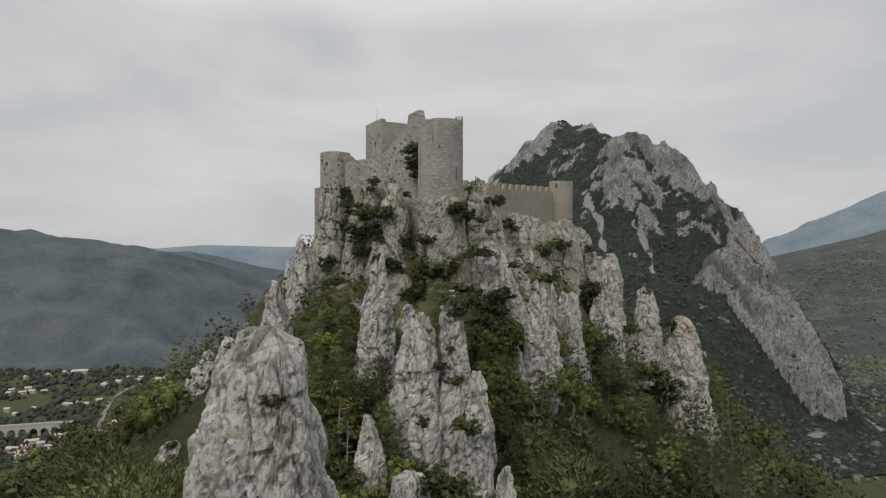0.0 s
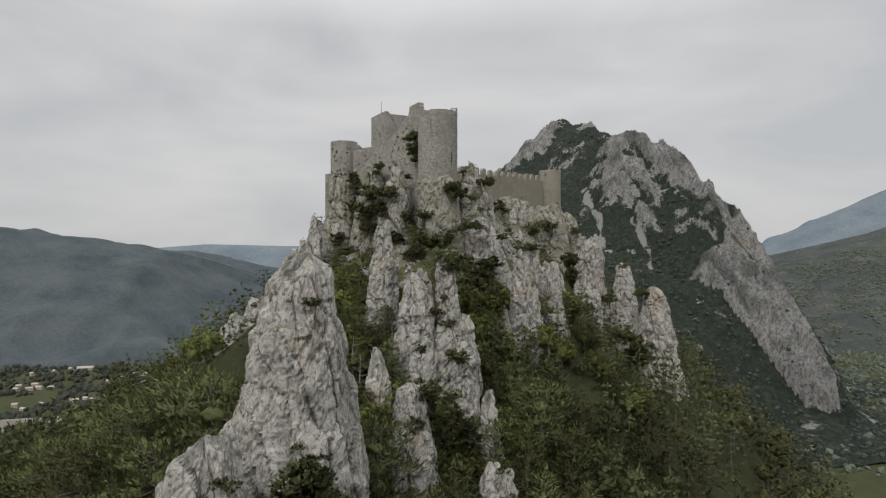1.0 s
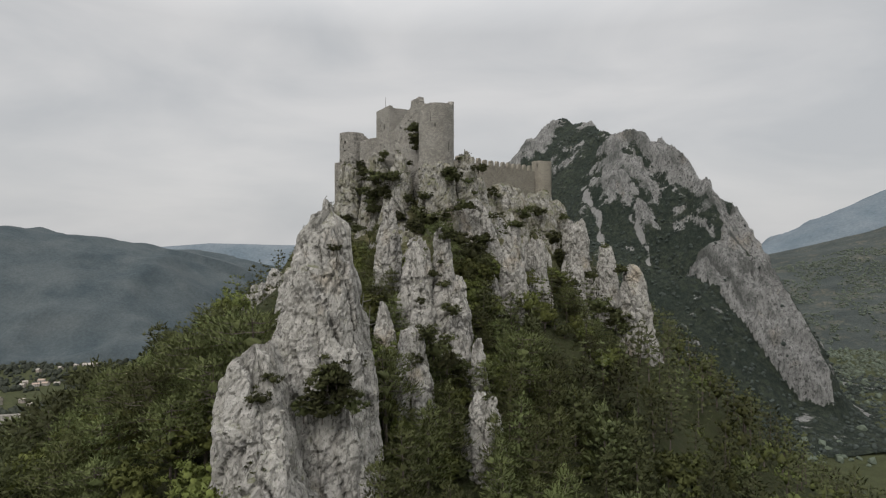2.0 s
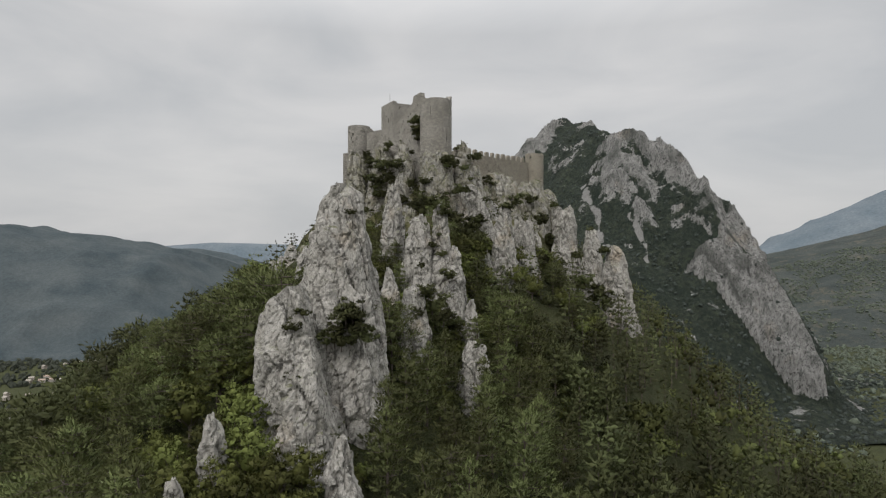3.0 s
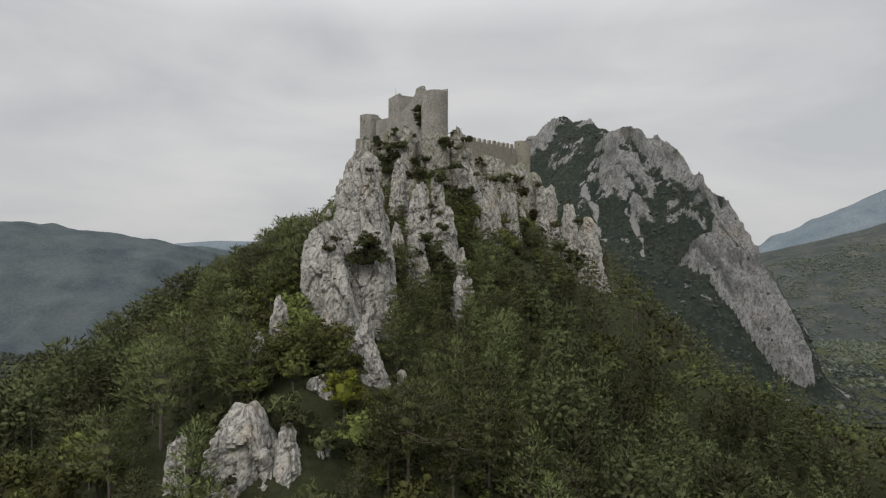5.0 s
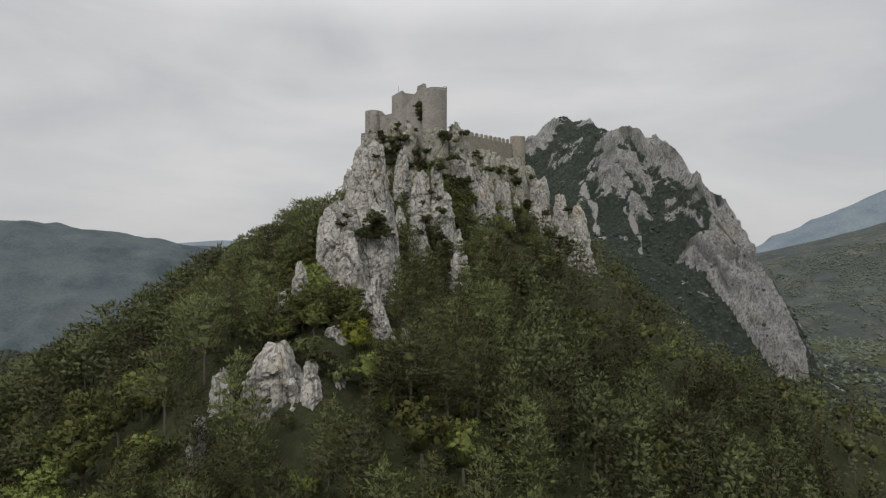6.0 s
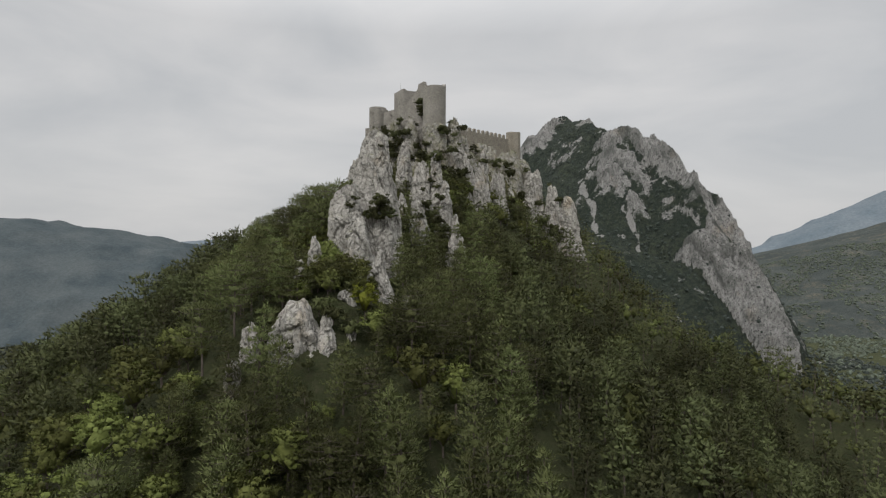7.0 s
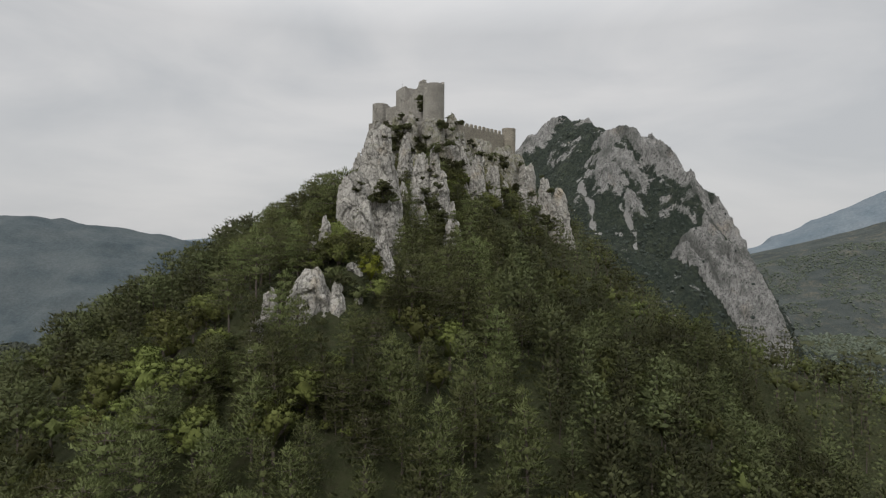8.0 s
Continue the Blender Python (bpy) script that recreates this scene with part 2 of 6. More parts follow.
def make_leaf(name, dark, light, trans=0.3, single=True):
    """Leaves or needles: colour varies from clump to clump and from tree to tree."""
    m, nt, b = material(name, 0.7, 0.15)
    info = nt.nodes.new("ShaderNodeObjectInfo").outputs["Random"]
    isle = nt.nodes.new("ShaderNodeNewGeometry").outputs["Random Per Island"]
    co = world_co(nt)
    c = mix_node(nt, 'MIX', math_node(nt, 'ADD', math_node(nt, 'MULTIPLY', isle, 0.16), math_node(nt, 'MULTIPLY', noise_node(nt, co, 0.35, 4, lo=0.1, hi=0.6), 0.5)), dark, light)
    h = nt.nodes.new("ShaderNodeHueSaturation")
    vary = info if single else attr(nt, "tint")
    nt.links.new(range_node(nt, vary, 0, 1, 0.476, 0.510), h.inputs["Hue"])
    nt.links.new(range_node(nt, vary, 0, 1, 0.50, 1.72), h.inputs["Value"])
    c = mix_node(nt, 'MULTIPLY', noise_node(nt, co, 2.6, 5, 0.75, (1, 1, 1.8), 0.42, 0.60), c, (0.82, 0.83, 0.85))
    nt.links.new(c, h.inputs["Color"])
    nt.links.new(h.outputs[0], b.inputs["Base Color"])
    tr, mx = nt.nodes.new("ShaderNodeBsdfTranslucent"), nt.nodes.new("ShaderNodeMixShader")
    nt.links.new(h.outputs[0], tr.inputs["Color"])
    mx.inputs[0].default_value = trans
    nt.links.new(b.outputs[0], mx.inputs[1])
    nt.links.new(tr.outputs[0], mx.inputs[2])
    nt.links.new(mx.outputs[0], nt.nodes["Material Output"].inputs["Surface"])
    return m


def make_plain(name, a, b_, scale=1.0, rough=0.85):
    m, nt, b = material(name, rough, 0.2)
    co = world_co(nt)
    c = mix_node(nt, 'MIX', noise_node(nt, co, scale, 6, 0.7), a, b_)
    nt.links.new(c, b.inputs["Base Color"])
    bump(nt, b, noise_node(nt, co, scale * 4, 6, 0.7, lo=0.2, hi=0.8), 0.5, 0.05)
    return m


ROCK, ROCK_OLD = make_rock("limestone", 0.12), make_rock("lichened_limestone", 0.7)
GROUND, MOUNTAIN = make_ground(), make_mountain()
# green woods turned blue-grey: aerial haze is mixed into this colour
HILL_HAZED = make_woods("hazed_hillside_woods", (0.050, 0.065, 0.072), (0.086, 0.099, 0.102), 45.0)
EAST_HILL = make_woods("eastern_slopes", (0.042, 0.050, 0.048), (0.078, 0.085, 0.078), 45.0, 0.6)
# farthest woods: the pale blue of distance haze is put into the base colour
FAR_HILL_HAZED = make_woods("hazed_distant_woods", (0.115, 0.145, 0.168), (0.16, 0.185, 0.205), 90.0)
STONE = make_masonry("rubble_masonry", (0.25, 0.24, 0.215), (0.43, 0.405, 0.36), (0.16, 0.152, 0.138))
STONE_WARM = make_masonry("tan_masonry", (0.30, 0.275, 0.225), (0.40, 0.365, 0.30), (0.17, 0.155, 0.13))
PINE = make_leaf("pine_needles", (0.058, 0.068, 0.028), (0.132, 0.148, 0.055))
LEAF = make_leaf("oak_leaves", (0.062, 0.074, 0.022), (0.150, 0.168, 0.046))
YELLOW = make_leaf("lime_leaves", (0.17, 0.22, 0.02), (0.29, 0.35, 0.05))
SHRUB = make_leaf("box_leaves", (0.042, 0.048, 0.020), (0.098, 0.106, 0.042))
FOREST_PINE = make_leaf("forest_needles", (0.042, 0.049, 0.021), (0.094, 0.104, 0.042), single=False)
FOREST_LEAF = make_leaf("forest_leaves", (0.045, 0.053, 0.018), (0.106, 0.118, 0.037), single=False)
BARK = make_plain("bark", (0.06, 0.05, 0.042), (0.12, 0.10, 0.085), 3.0)
DEAD = make_plain("bare_wood", (0.13, 0.12, 0.105), (0.20, 0.19, 0.17), 3.0)

# ---- shapes of the land ----
def hash3(i, j, k, seed):
    h = (i * 374761393 + j * 668265263 + k * 2147483647 + seed * 974711) & 0xFFFFFFFF
    h = ((h ^ (h >> 13)) * 1274126177) & 0xFFFFFFFF
    h = ((h ^ (h >> 16)) * 2246822519) & 0xFFFFFFFF
    return ((h ^ (h >> 15)) & 0xFFFFFF) / float(0xFFFFFF)


def vnoise(x, y, z, seed=0):
    """Smooth value noise, -1..1."""
    i, j, k = (np.floor(a).astype(np.int64) for a in (x, y, z))
    u, v, w = x - i, y - j, z - k
    u, v, w = (a * a * a * (a * (a * 6 - 15) + 10) for a in (u, v, w))
    out = 0
    for a in (0, 1):
        for b in (0, 1):
            for c in (0, 1):
                out = out + hash3(i + a, j + b, k + c, seed) * (u if a else 1 - u) * (v if b else 1 - v) * (w if c else 1 - w)
    return out * 2 - 1


def fbm(x, y, z, octaves=4, seed=0, gain=0.5):
    out, amp = 0, 1.0
    for o in range(octaves):
        out = out + amp * vnoise(x, y, z, seed + o * 17)
        x, y, z, amp = x * 2.03 + 7.1, y * 2.03 + 3.7, z * 2.03 + 1.9, amp * gain
    return out


def ridged(x, y, z, octaves=3, seed=0):
    out, amp = 0, 1.0
    for o in range(octaves):
        out = out + amp * (1 - 2 * np.abs(vnoise(x, y, z, seed + o * 31)))
        x, y, z, amp = x * 2.1 + 5.3, y * 2.1 + 1.7, z * 2.1 + 9.2, amp * 0.5
    return out


def cells(x, y, z, seed=0):
    """Cellular noise: a value per cell, tilted across it, and the gap between nearest and second nearest seed."""
    i, j, k = (np.floor(a).astype(np.int64) for a in (x, y, z))
    d1, d2, val = np.full(x.shape, 9.0), np.full(x.shape, 9.0), np.zeros(x.shape)
    for a in (-1, 0, 1):
        for b in (-1, 0, 1):
            for c in (-1, 0, 1):
                p, q, r = i + a, j + b, k + c
                d = (p + hash3(p, q, r, seed) - x) ** 2 + (q + hash3(p, q, r, seed + 1) - y) ** 2 + (r + hash3(p, q, r, seed + 2) - z) ** 2
                near = d < d1
                d2 = np.where(near, d1, np.minimum(d2, d))
                tilt = (hash3(p, q, r, seed + 4) - 0.5) * (x - p - 0.5) + (hash3(p, q, r, seed + 5) - 0.5) * (y - q - 0.5) + (hash3(p, q, r, seed + 6) - 0.35) * (r + 0.5 - z)
                val = np.where(near, hash3(p, q, r, seed + 3) + 0.9 * tilt, val)
                d1 = np.where(near, d, d1)
    return val, np.sqrt(d2) - np.sqrt(d1)


def crest(x, y, line, round_=6.0):
    """The height of a ridge whose crest runs along line: (x, y, z, slope to its left, slope to its right)."""
    best = np.full(np.shape(x), -1e4)
    for (ax, ay, az, al, ar), (bx, by, bz, bl, br) in zip(line, line[1:]):
        dx, dy = bx - ax, by - ay
        t = np.clip(((x - ax) * dx + (y - ay) * dy) / (dx * dx + dy * dy), 0, 1)
        d = np.hypot(x - ax - t * dx, y - ay - t * dy)
        side = dx * (y - ay) - dy * (x - ax) > 0
        s = np.where(side, al + t * (bl - al), ar + t * (br - ar))
        best = np.maximum(best, az + t * (bz - az) - s * d * d / (d + round_))
    return best


def smax(a, b, k=6.0):
    return np.maximum(a, b) + k * np.log1p(np.exp(-np.abs(a - b) / k))


CASTLE_RIDGE = [(-26, 126, 248, 1.2, 1.3), (-13, 113, 252, 1.1, 1.4), (-1, 101, 250, 1.0, 1.4), (14, 123, 250, 0.8, 1.3), (32, 160, 249, 0.8, 1.5), (46, 190, 232, 0.7, 1.4), (70, 260, 180, 0.6, 1.1), (90, 400, 90, 0.5, 0.5)]
NOSE_RIDGE = [(-3, 94, 243, 1.0, 0.55), (-7, 72, 232, 0.9, 0.6), (-12, 40, 218, 0.62, 0.55), (-14, 20, 213.5, 0.6, 0.6), (-15, 9, 211, 0.9, 0.9), (-15, 2, 206, 1.3, 1.3), (-15, -7, 190.5, 0.5, 0.45), (-8, -25, 183.5, 0.38, 0.38), (0, -60, 170, 0.35, 0.36), (6, -110, 154, 0.35, 0.35), (14, -260, 95, 0.4, 0.4)]
EAST_SHOULDER = [(32, 155, 246, 1.2, 1.0), (42, 118, 224, 1.0, 0.7), (58, 96, 199, 0.7, 0.5), (95, 70, 183, 0.5, 0.40), (170, 30, 146, 0.45, 0.42), (300, -80, 75, 0.4, 0.4)]
WEST_FLANK = [(-20, 104, 242, 1.0, 1.1), (-26, 72, 230, 0.8, 0.9), (-28, 48, 221.5, 0.7, 0.8), (-42, 40, 207, 0.6, 0.6), (-57, 33, 194, 0.5, 0.5), (-100, -20, 155, 0.5, 0.5), (-190, -120, 95, 0.5, 0.5)]
WEST_SPUR = [(-60, 150, 165, 0.6, 0.6), (-150, 260, 138, 0.5, 0.5), (-240, 345, 123, 0.5, 0.5), (-330, 420, 60, 0.5, 0.5), (-400, 460, 20, 0.5, 0.5)]


def valley(x, y):
    """The valley floor: low in the west, rising east and far away."""
    east = 1 / (1 + np.exp(-(x - 80) / 90.0))
    far = np.clip((y - 1700) / 3000.0, 0, 1)
    return -46 + 96 * east + 60 * far + 6 * fbm(x / 160.0, y / 160.0, 0 * x, 3, 5)


def land(x, y):
    h = smax(crest(x, y, CASTLE_RIDGE, 5.0), crest(x, y, NOSE_RIDGE, 7.0), 2.0)
    h = smax(h, crest(x, y, EAST_SHOULDER, 8.0), 3.0)
    h = smax(h, crest(x, y, WEST_FLANK, 8.0), 3.0)
    h = smax(h, crest(x, y, WEST_SPUR, 20.0), 4.0)
    h = smax(h, valley(x, y), 10.0)
    up = np.clip((h - 60) / 80, 0, 1)
    return h + up * (2.2 * fbm(x / 26.0, y / 26.0, 0 * x, 4, 11) + 0.5 * fbm(x / 5.0, y / 5.0, 0 * x, 3, 23))


def rockiness(x, y, h):
    """Where bare rock shows through: the steep ground under the walls."""
    near = np.exp(-(np.clip(238 - h, 0, 99) / 12.0) ** 2)
    return np.clip(near * (0.12 + 0.5 * fbm(x / 7.0, y / 7.0, h / 9.0, 3, 41)), 0, 1)


def part(name, mesh, mat, parent=None, label=""):
    """Links a mesh as one object, under a thing or on its own."""
    ob = new(name, mesh)
    if mat is not None and len(mesh.materials) == 0:
        mesh.materials.append(mat)
    if parent is not None:
        ob.parent = parent
    return tagged(ob, label)


def mesh_from(name, verts, faces, smooth=False, uv=None):
    """A mesh from arrays; uv gives one coordinate pair a vertex."""
    me = bpy.data.meshes.new(name)
    verts, faces = np.asarray(verts, dtype=np.float32), np.asarray(faces, dtype=np.int32)
    n, k = faces.shape
    me.vertices.add(len(verts))
    me.vertices.foreach_set("co", verts.ravel())
    me.loops.add(n * k)
    me.loops.foreach_set("vertex_index", faces.ravel())
    me.polygons.add(n)
    me.polygons.foreach_set("loop_start", np.arange(0, n * k, k, dtype=np.int32))
    me.polygons.foreach_set("use_smooth", np.full(n, smooth))
    if uv is not None:
        me.uv_layers.new(name="UVMap").data.foreach_set("uv", np.asarray(uv, dtype=np.float32)[faces.ravel()].ravel())
    me.update(calc_edges=True)
    return me


def grid_faces(nx, ny, wrap=False):
    """Quads over a grid of ny rows of nx points."""
    a = np.arange(nx if wrap else nx - 1)
    r = np.arange(ny - 1)[:, None] * nx
    q = np.stack([r + a, r + (a + 1) % nx, r + nx + (a + 1) % nx, r + nx + a], -1)
    return q.reshape(-1, 4)


def float_attr(me, name, values):
    me.attributes.new(name, 'FLOAT', 'POINT').data.foreach_set("value", np.asarray(values, dtype=np.float32).ravel())


def spread(lo, hi, step, far_lo, far_hi, grow=1.05):
    """Even steps between lo and hi, ever wider ones outside."""
    mid = list(np.arange(lo, hi, step))
    s, a, b = step, [lo], [mid[-1]]
    while a[-1] > far_lo:
        s *= grow
        a.append(a[-1] - s)
    s = step
    while b[-1] < far_hi:
        s *= grow
        b.append(b[-1] + s)
    return np.array(a[:0:-1] + mid + b[1:])


# the ground, one sheet to the horizon
gx, gy = np.meshgrid(spread(-75, 95, 1.5, -4500, 4500), spread(-60, 165, 1.5, -1500, 4800))
gz = land(gx, gy)
steep = rockiness(gx, gy, gz)
shift = 1.4 * steep
ground_mesh = mesh_from("ground", np.stack([gx + shift * fbm(gx / 6, gy / 6, gz / 9, 3, 61), gy + shift * fbm(gx / 6, gy / 6, gz / 9, 3, 71), gz + steep * 1.3 * ridged(gx / 6, gy / 6, 0 * gx, 3, 81)], -1).reshape(-1, 3), grid_faces(gx.shape[1], gx.shape[0]), True)
float_attr(ground_mesh, "rock", steep)
float_attr(ground_mesh, "grass", np.clip((gz - 234) / 8, 0, 1))
tagged(part("ground", ground_mesh, GROUND), "wooded limestone hillside and valley floor with dark undergrowth", "ground", kind="structure")

def away(x, y, line):
    """The distance from a crest line in plan."""
    best = np.full(np.shape(x), 1e4)
    for a, b in zip(line, line[1:]):
        dx, dy = b[0] - a[0], b[1] - a[1]
        t = np.clip(((x - a[0]) * dx + (y - a[1]) * dy) / (dx * dx + dy * dy), 0, 1)
        best = np.minimum(best, np.hypot(x - a[0] - t * dx, y - a[1] - t * dy))
    return best


# the rocky mountain across the valley
PEAK_CREST = [(40, 1320, 285, 1.6, 1.0), (100, 1340, 345, 1.6, 1.0), (139, 1345, 396, 1.6, 1.0), (176, 1350, 446, 1.6, 1.0), (220, 1352, 480, 1.6, 1.0), (248, 1362, 530, 1.6, 1.0), (268, 1362, 536, 1.6, 1.0), (294, 1250, 503, 1.6, 1.05), (292, 1131, 462, 1.6, 1.15), (303, 1085, 444, 1.6, 1.2), (324, 1010, 428, 1.6, 1.25), (345, 1012, 420, 1.6, 1.3), (362, 1000, 422, 1.6, 1.3), (372, 955, 394, 1.6, 1.35), (388, 907, 355, 1.7, 1.4), (410, 890, 317, 1.7, 1.4), (430, 875, 280, 1.8, 1.4)]
LOWER_CREST = [(430, 875, 280, 1.8, 1.0), (428, 842, 254, 1.8, 1.0), (424, 760, 216, 1.9, 1.0), (416, 700, 183, 2.0, 1.0), (404, 657, 155, 2.2, 1.0), (404, 640, 118, 2.2, 1.0), (404, 622, 66, 2.2, 1.0)]
APRON = [(60, 1130, 250, 2.5, 0.5), (150, 1000, 255, 2.5, 0.5), (235, 900, 256, 2.5, 0.8), (337, 764, 198, 2.5, 1.15), (405, 655, 72, 2.5, 0.6), (440, 600, 46, 2.5, 0.4)]
mx, my = np.meshgrid(np.arange(-60, 640, 2.6), np.arange(540, 1440, 2.6))
mz1 = crest(mx, my, PEAK_CREST, 8.0)
apron = crest(mx, my, APRON, 20.0)
line_y, line_x, line_z = (np.array([c[k] for c in (LOWER_CREST[::-1] + PEAK_CREST[:5:-1])], dtype=float) for k in (1, 0, 2))
inside = np.interp(my, line_y, line_x) - mx
outer = np.clip(-inside, 0, 900)
# the lower slab: one tilted plate, thicker towards its right edge, broken off along its upper left side
mz2 = 282 - 0.373 * (mx - 430) + 1.006 * (my - 875) + 55 * np.clip((875 - my) / 218, 0, 1) * np.exp(-(inside / 48) ** 2)
behind = ((my - 764) * 93 - (mx - 337) * 111) / 144.8
mz2 = np.where(my < 900, mz2 - 1.6 * np.clip(behind, 0, 900), -999)
cut_ = (68 * (my - 764) + 104 * (mx - 337)) / 124.3
mz2 = mz2 - 3.0 * np.clip(-cut_, 0, 900)
mz = np.maximum(np.maximum(mz1, mz2), apron)
mz = np.where((inside < 0) & (my < 1360), np.minimum(mz, np.interp(my, line_y, line_z) - 2.4 * outer * outer / (outer + 9.0)), mz)
run_a, run_b = mx * 0.45 - my * 0.89, mx * 0.89 + my * 0.45
ribs = ridged(run_b / 34 + 0.4 * fbm(mx / 50, my / 50, 0 * mx, 3, 3), run_a / 170, 0 * mx, 3, 9)

m_flat = smax(mz, valley(mx, my), 14.0)
facing = 1 / (1 + np.exp(-(inside + 14) / 4))
band = facing * np.exp(-(away(mx, my, PEAK_CREST[12:]) / 58) ** 4) + 0.45 * np.exp(-(away(mx, my, PEAK_CREST[7:13]) / 26) ** 4)
slab = facing * (mz2 >= np.maximum(mz1, apron) - 3) * (m_flat > 70) * (my < 892) * (mx > 300)
shoulder = np.exp(-(away(mx, my, PEAK_CREST[1:5]) / 62) ** 4)
patch = fbm(mx / 60, my / 60, 0 * mx, 4, 15)
mid = np.exp(-((mx - 300) / 62) ** 4 - ((my - 965) / 105) ** 4)
m_rock = np.clip(0.08 + band * (0.52 + 0.26 * ribs) + slab * (0.75 + 0.16 * ribs) + shoulder * (0.46 + 0.2 * ribs) + mid * (0.10 + 0.42 * ribs) + 0.26 * patch + 0.14 * fbm(mx / 18, my / 18, 0 * mx, 3, 19), 0, 1)
m_rock = np.where((apron > np.maximum(mz1, mz2) + 2) & (slab < 0.3), np.minimum(m_rock, 0.16), m_rock)
gully = away(mx, my, [(238, 1020), (232, 970), (240, 930), (234, 890), (240, 860)])
m_scree = np.exp(-(gully / 7) ** 2) + 0.9 * np.exp(-(away(mx, my, [(282, 905), (292, 860), (285, 830)]) / 5) ** 2) + np.exp(-(away(mx, my, [(466, 740), (480, 712), (487, 690), (478, 660)]) / 5) ** 2)
relief = -2 + 13 * ribs * np.clip(m_rock * 1.5, 0.25, 1) * np.clip(away(mx, my, PEAK_CREST + LOWER_CREST[1:]) / 40, 0.3, 1) + 5 * patch + m_rock * 12 * ridged(run_b / 15, run_a / 70, 0 * mx, 3, 29)
m_scree = m_scree * (0.75 + 0.5 * fbm(mx / 9, my / 9, 0 * mx, 3, 77))
m_up = np.clip((m_flat - valley(mx, my)) / 50, 0, 1)
mountain_mesh = mesh_from("mountain", np.stack([mx + m_rock * 5 * fbm(mx / 22, my / 22, m_flat / 22, 3, 33), my + m_rock * 5 * fbm(mx / 22, my / 22, m_flat / 22, 3, 35), m_flat + m_up * relief], -1).reshape(-1, 3), grid_faces(mx.shape[1], mx.shape[0]), True)
float_attr(mountain_mesh, "rock", m_rock)
float_attr(mountain_mesh, "scree", m_scree)
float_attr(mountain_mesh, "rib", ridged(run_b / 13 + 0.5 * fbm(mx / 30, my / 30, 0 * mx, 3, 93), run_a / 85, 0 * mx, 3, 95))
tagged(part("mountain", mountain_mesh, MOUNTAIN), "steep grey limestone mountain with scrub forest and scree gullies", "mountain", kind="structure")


def hill(name, line, x0, x1, y0, y1, step, mat, label, rough=14.0, round_=120.0):
    """A wooded hill: a crest with long slopes, creased by side valleys."""
    hx, hy = np.meshgrid(np.arange(x0, x1, step), np.arange(y0, y1, step))
    hz = crest(hx, hy, line, round_)
    big = step * 11
    hz = hz + rough * (ridged(hx / (big * 2), hy / (big * 2), 0 * hx, 3, 51) - 0.4) * np.clip(away(hx, hy, line) / 200, 0.15, 1) + rough * 0.25 * fbm(hx / big, hy / big, 0 * hx, 4, 53)
    me = mesh_from(name, np.stack([hx, hy, np.maximum(hz, -120)], -1).reshape(-1, 3), grid_faces(hx.shape[1], hx.shape[0]), True)
    return tagged(part(name, me, mat), label, "hill", kind="structure")


hill("hill_west", [(-3600, 1900, 360, 0.3, 0.62), (-2200, 2000, 338, 0.3, 0.62), (-1500, 2050, 318, 0.3, 0.60), (-1150, 2150, 262, 0.3, 0.5), (-800, 2350, 150, 0.3, 0.4), (-560, 2500, 40, 0.3, 0.3)], -3800, 0, 1150, 2700, 16, HILL_HAZED, "broad wooded hill, its dark green slopes coloured with blue haze", 32.0)
hill("hill_north", [(-2600, 3000, 330, 0.3, 0.3), (-1700, 2950, 270, 0.3, 0.3), (-1270, 2900, 236, 0.3, 0.5), (-1000, 2900, 190, 0.3, 0.5), (-600, 2900, 90, 0.3, 0.4), (-300, 2950, 0, 0.3, 0.4)], -2700, 300, 2200, 3500, 20, HILL_HAZED, "rounded wooded hill farther up the valley", 26.0)
hill("plateau_far", [(-2900, 3700, 330, 0.2, 0.5), (-2300, 3700, 300, 0.2, 0.5), (-1750, 3700, 250, 0.2, 0.5), (-1450, 3700, 275, 0.2, 0.5), (-800, 3700, 262, 0.2, 0.5), (500, 3700, 255, 0.2, 0.5), (1500, 3700, 260, 0.2, 0.5)], -3000, 1600, 2900, 3900, 30, FAR_HILL_HAZED, "wooded plateau on the horizon with blue haze in its colour", 10.0, 40.0)
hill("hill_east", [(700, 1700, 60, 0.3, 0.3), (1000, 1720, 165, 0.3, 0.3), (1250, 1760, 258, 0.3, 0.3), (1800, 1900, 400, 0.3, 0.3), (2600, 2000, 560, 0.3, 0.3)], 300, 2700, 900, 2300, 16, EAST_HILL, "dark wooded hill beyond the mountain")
hill("ridge_far", [(1500, 3600, 150, 0.5, 0.5), (1900, 3600, 265, 0.5, 0.5), (2150, 3600, 330, 0.5, 0.5), (2350, 3600, 430, 0.5, 0.5), (2650, 3600, 600, 0.5, 0.5), (3300, 3600, 760, 0.5, 0.5)], 1300, 3400, 2900, 3900, 24, FAR_HILL_HAZED, "distant mountain ridge with pale cliffs and blue haze in its colour", 34.0, 40.0)

# ---- limestone crags ----
LEDGES = []  # places on crags where plants can root: x, y, z, crag width


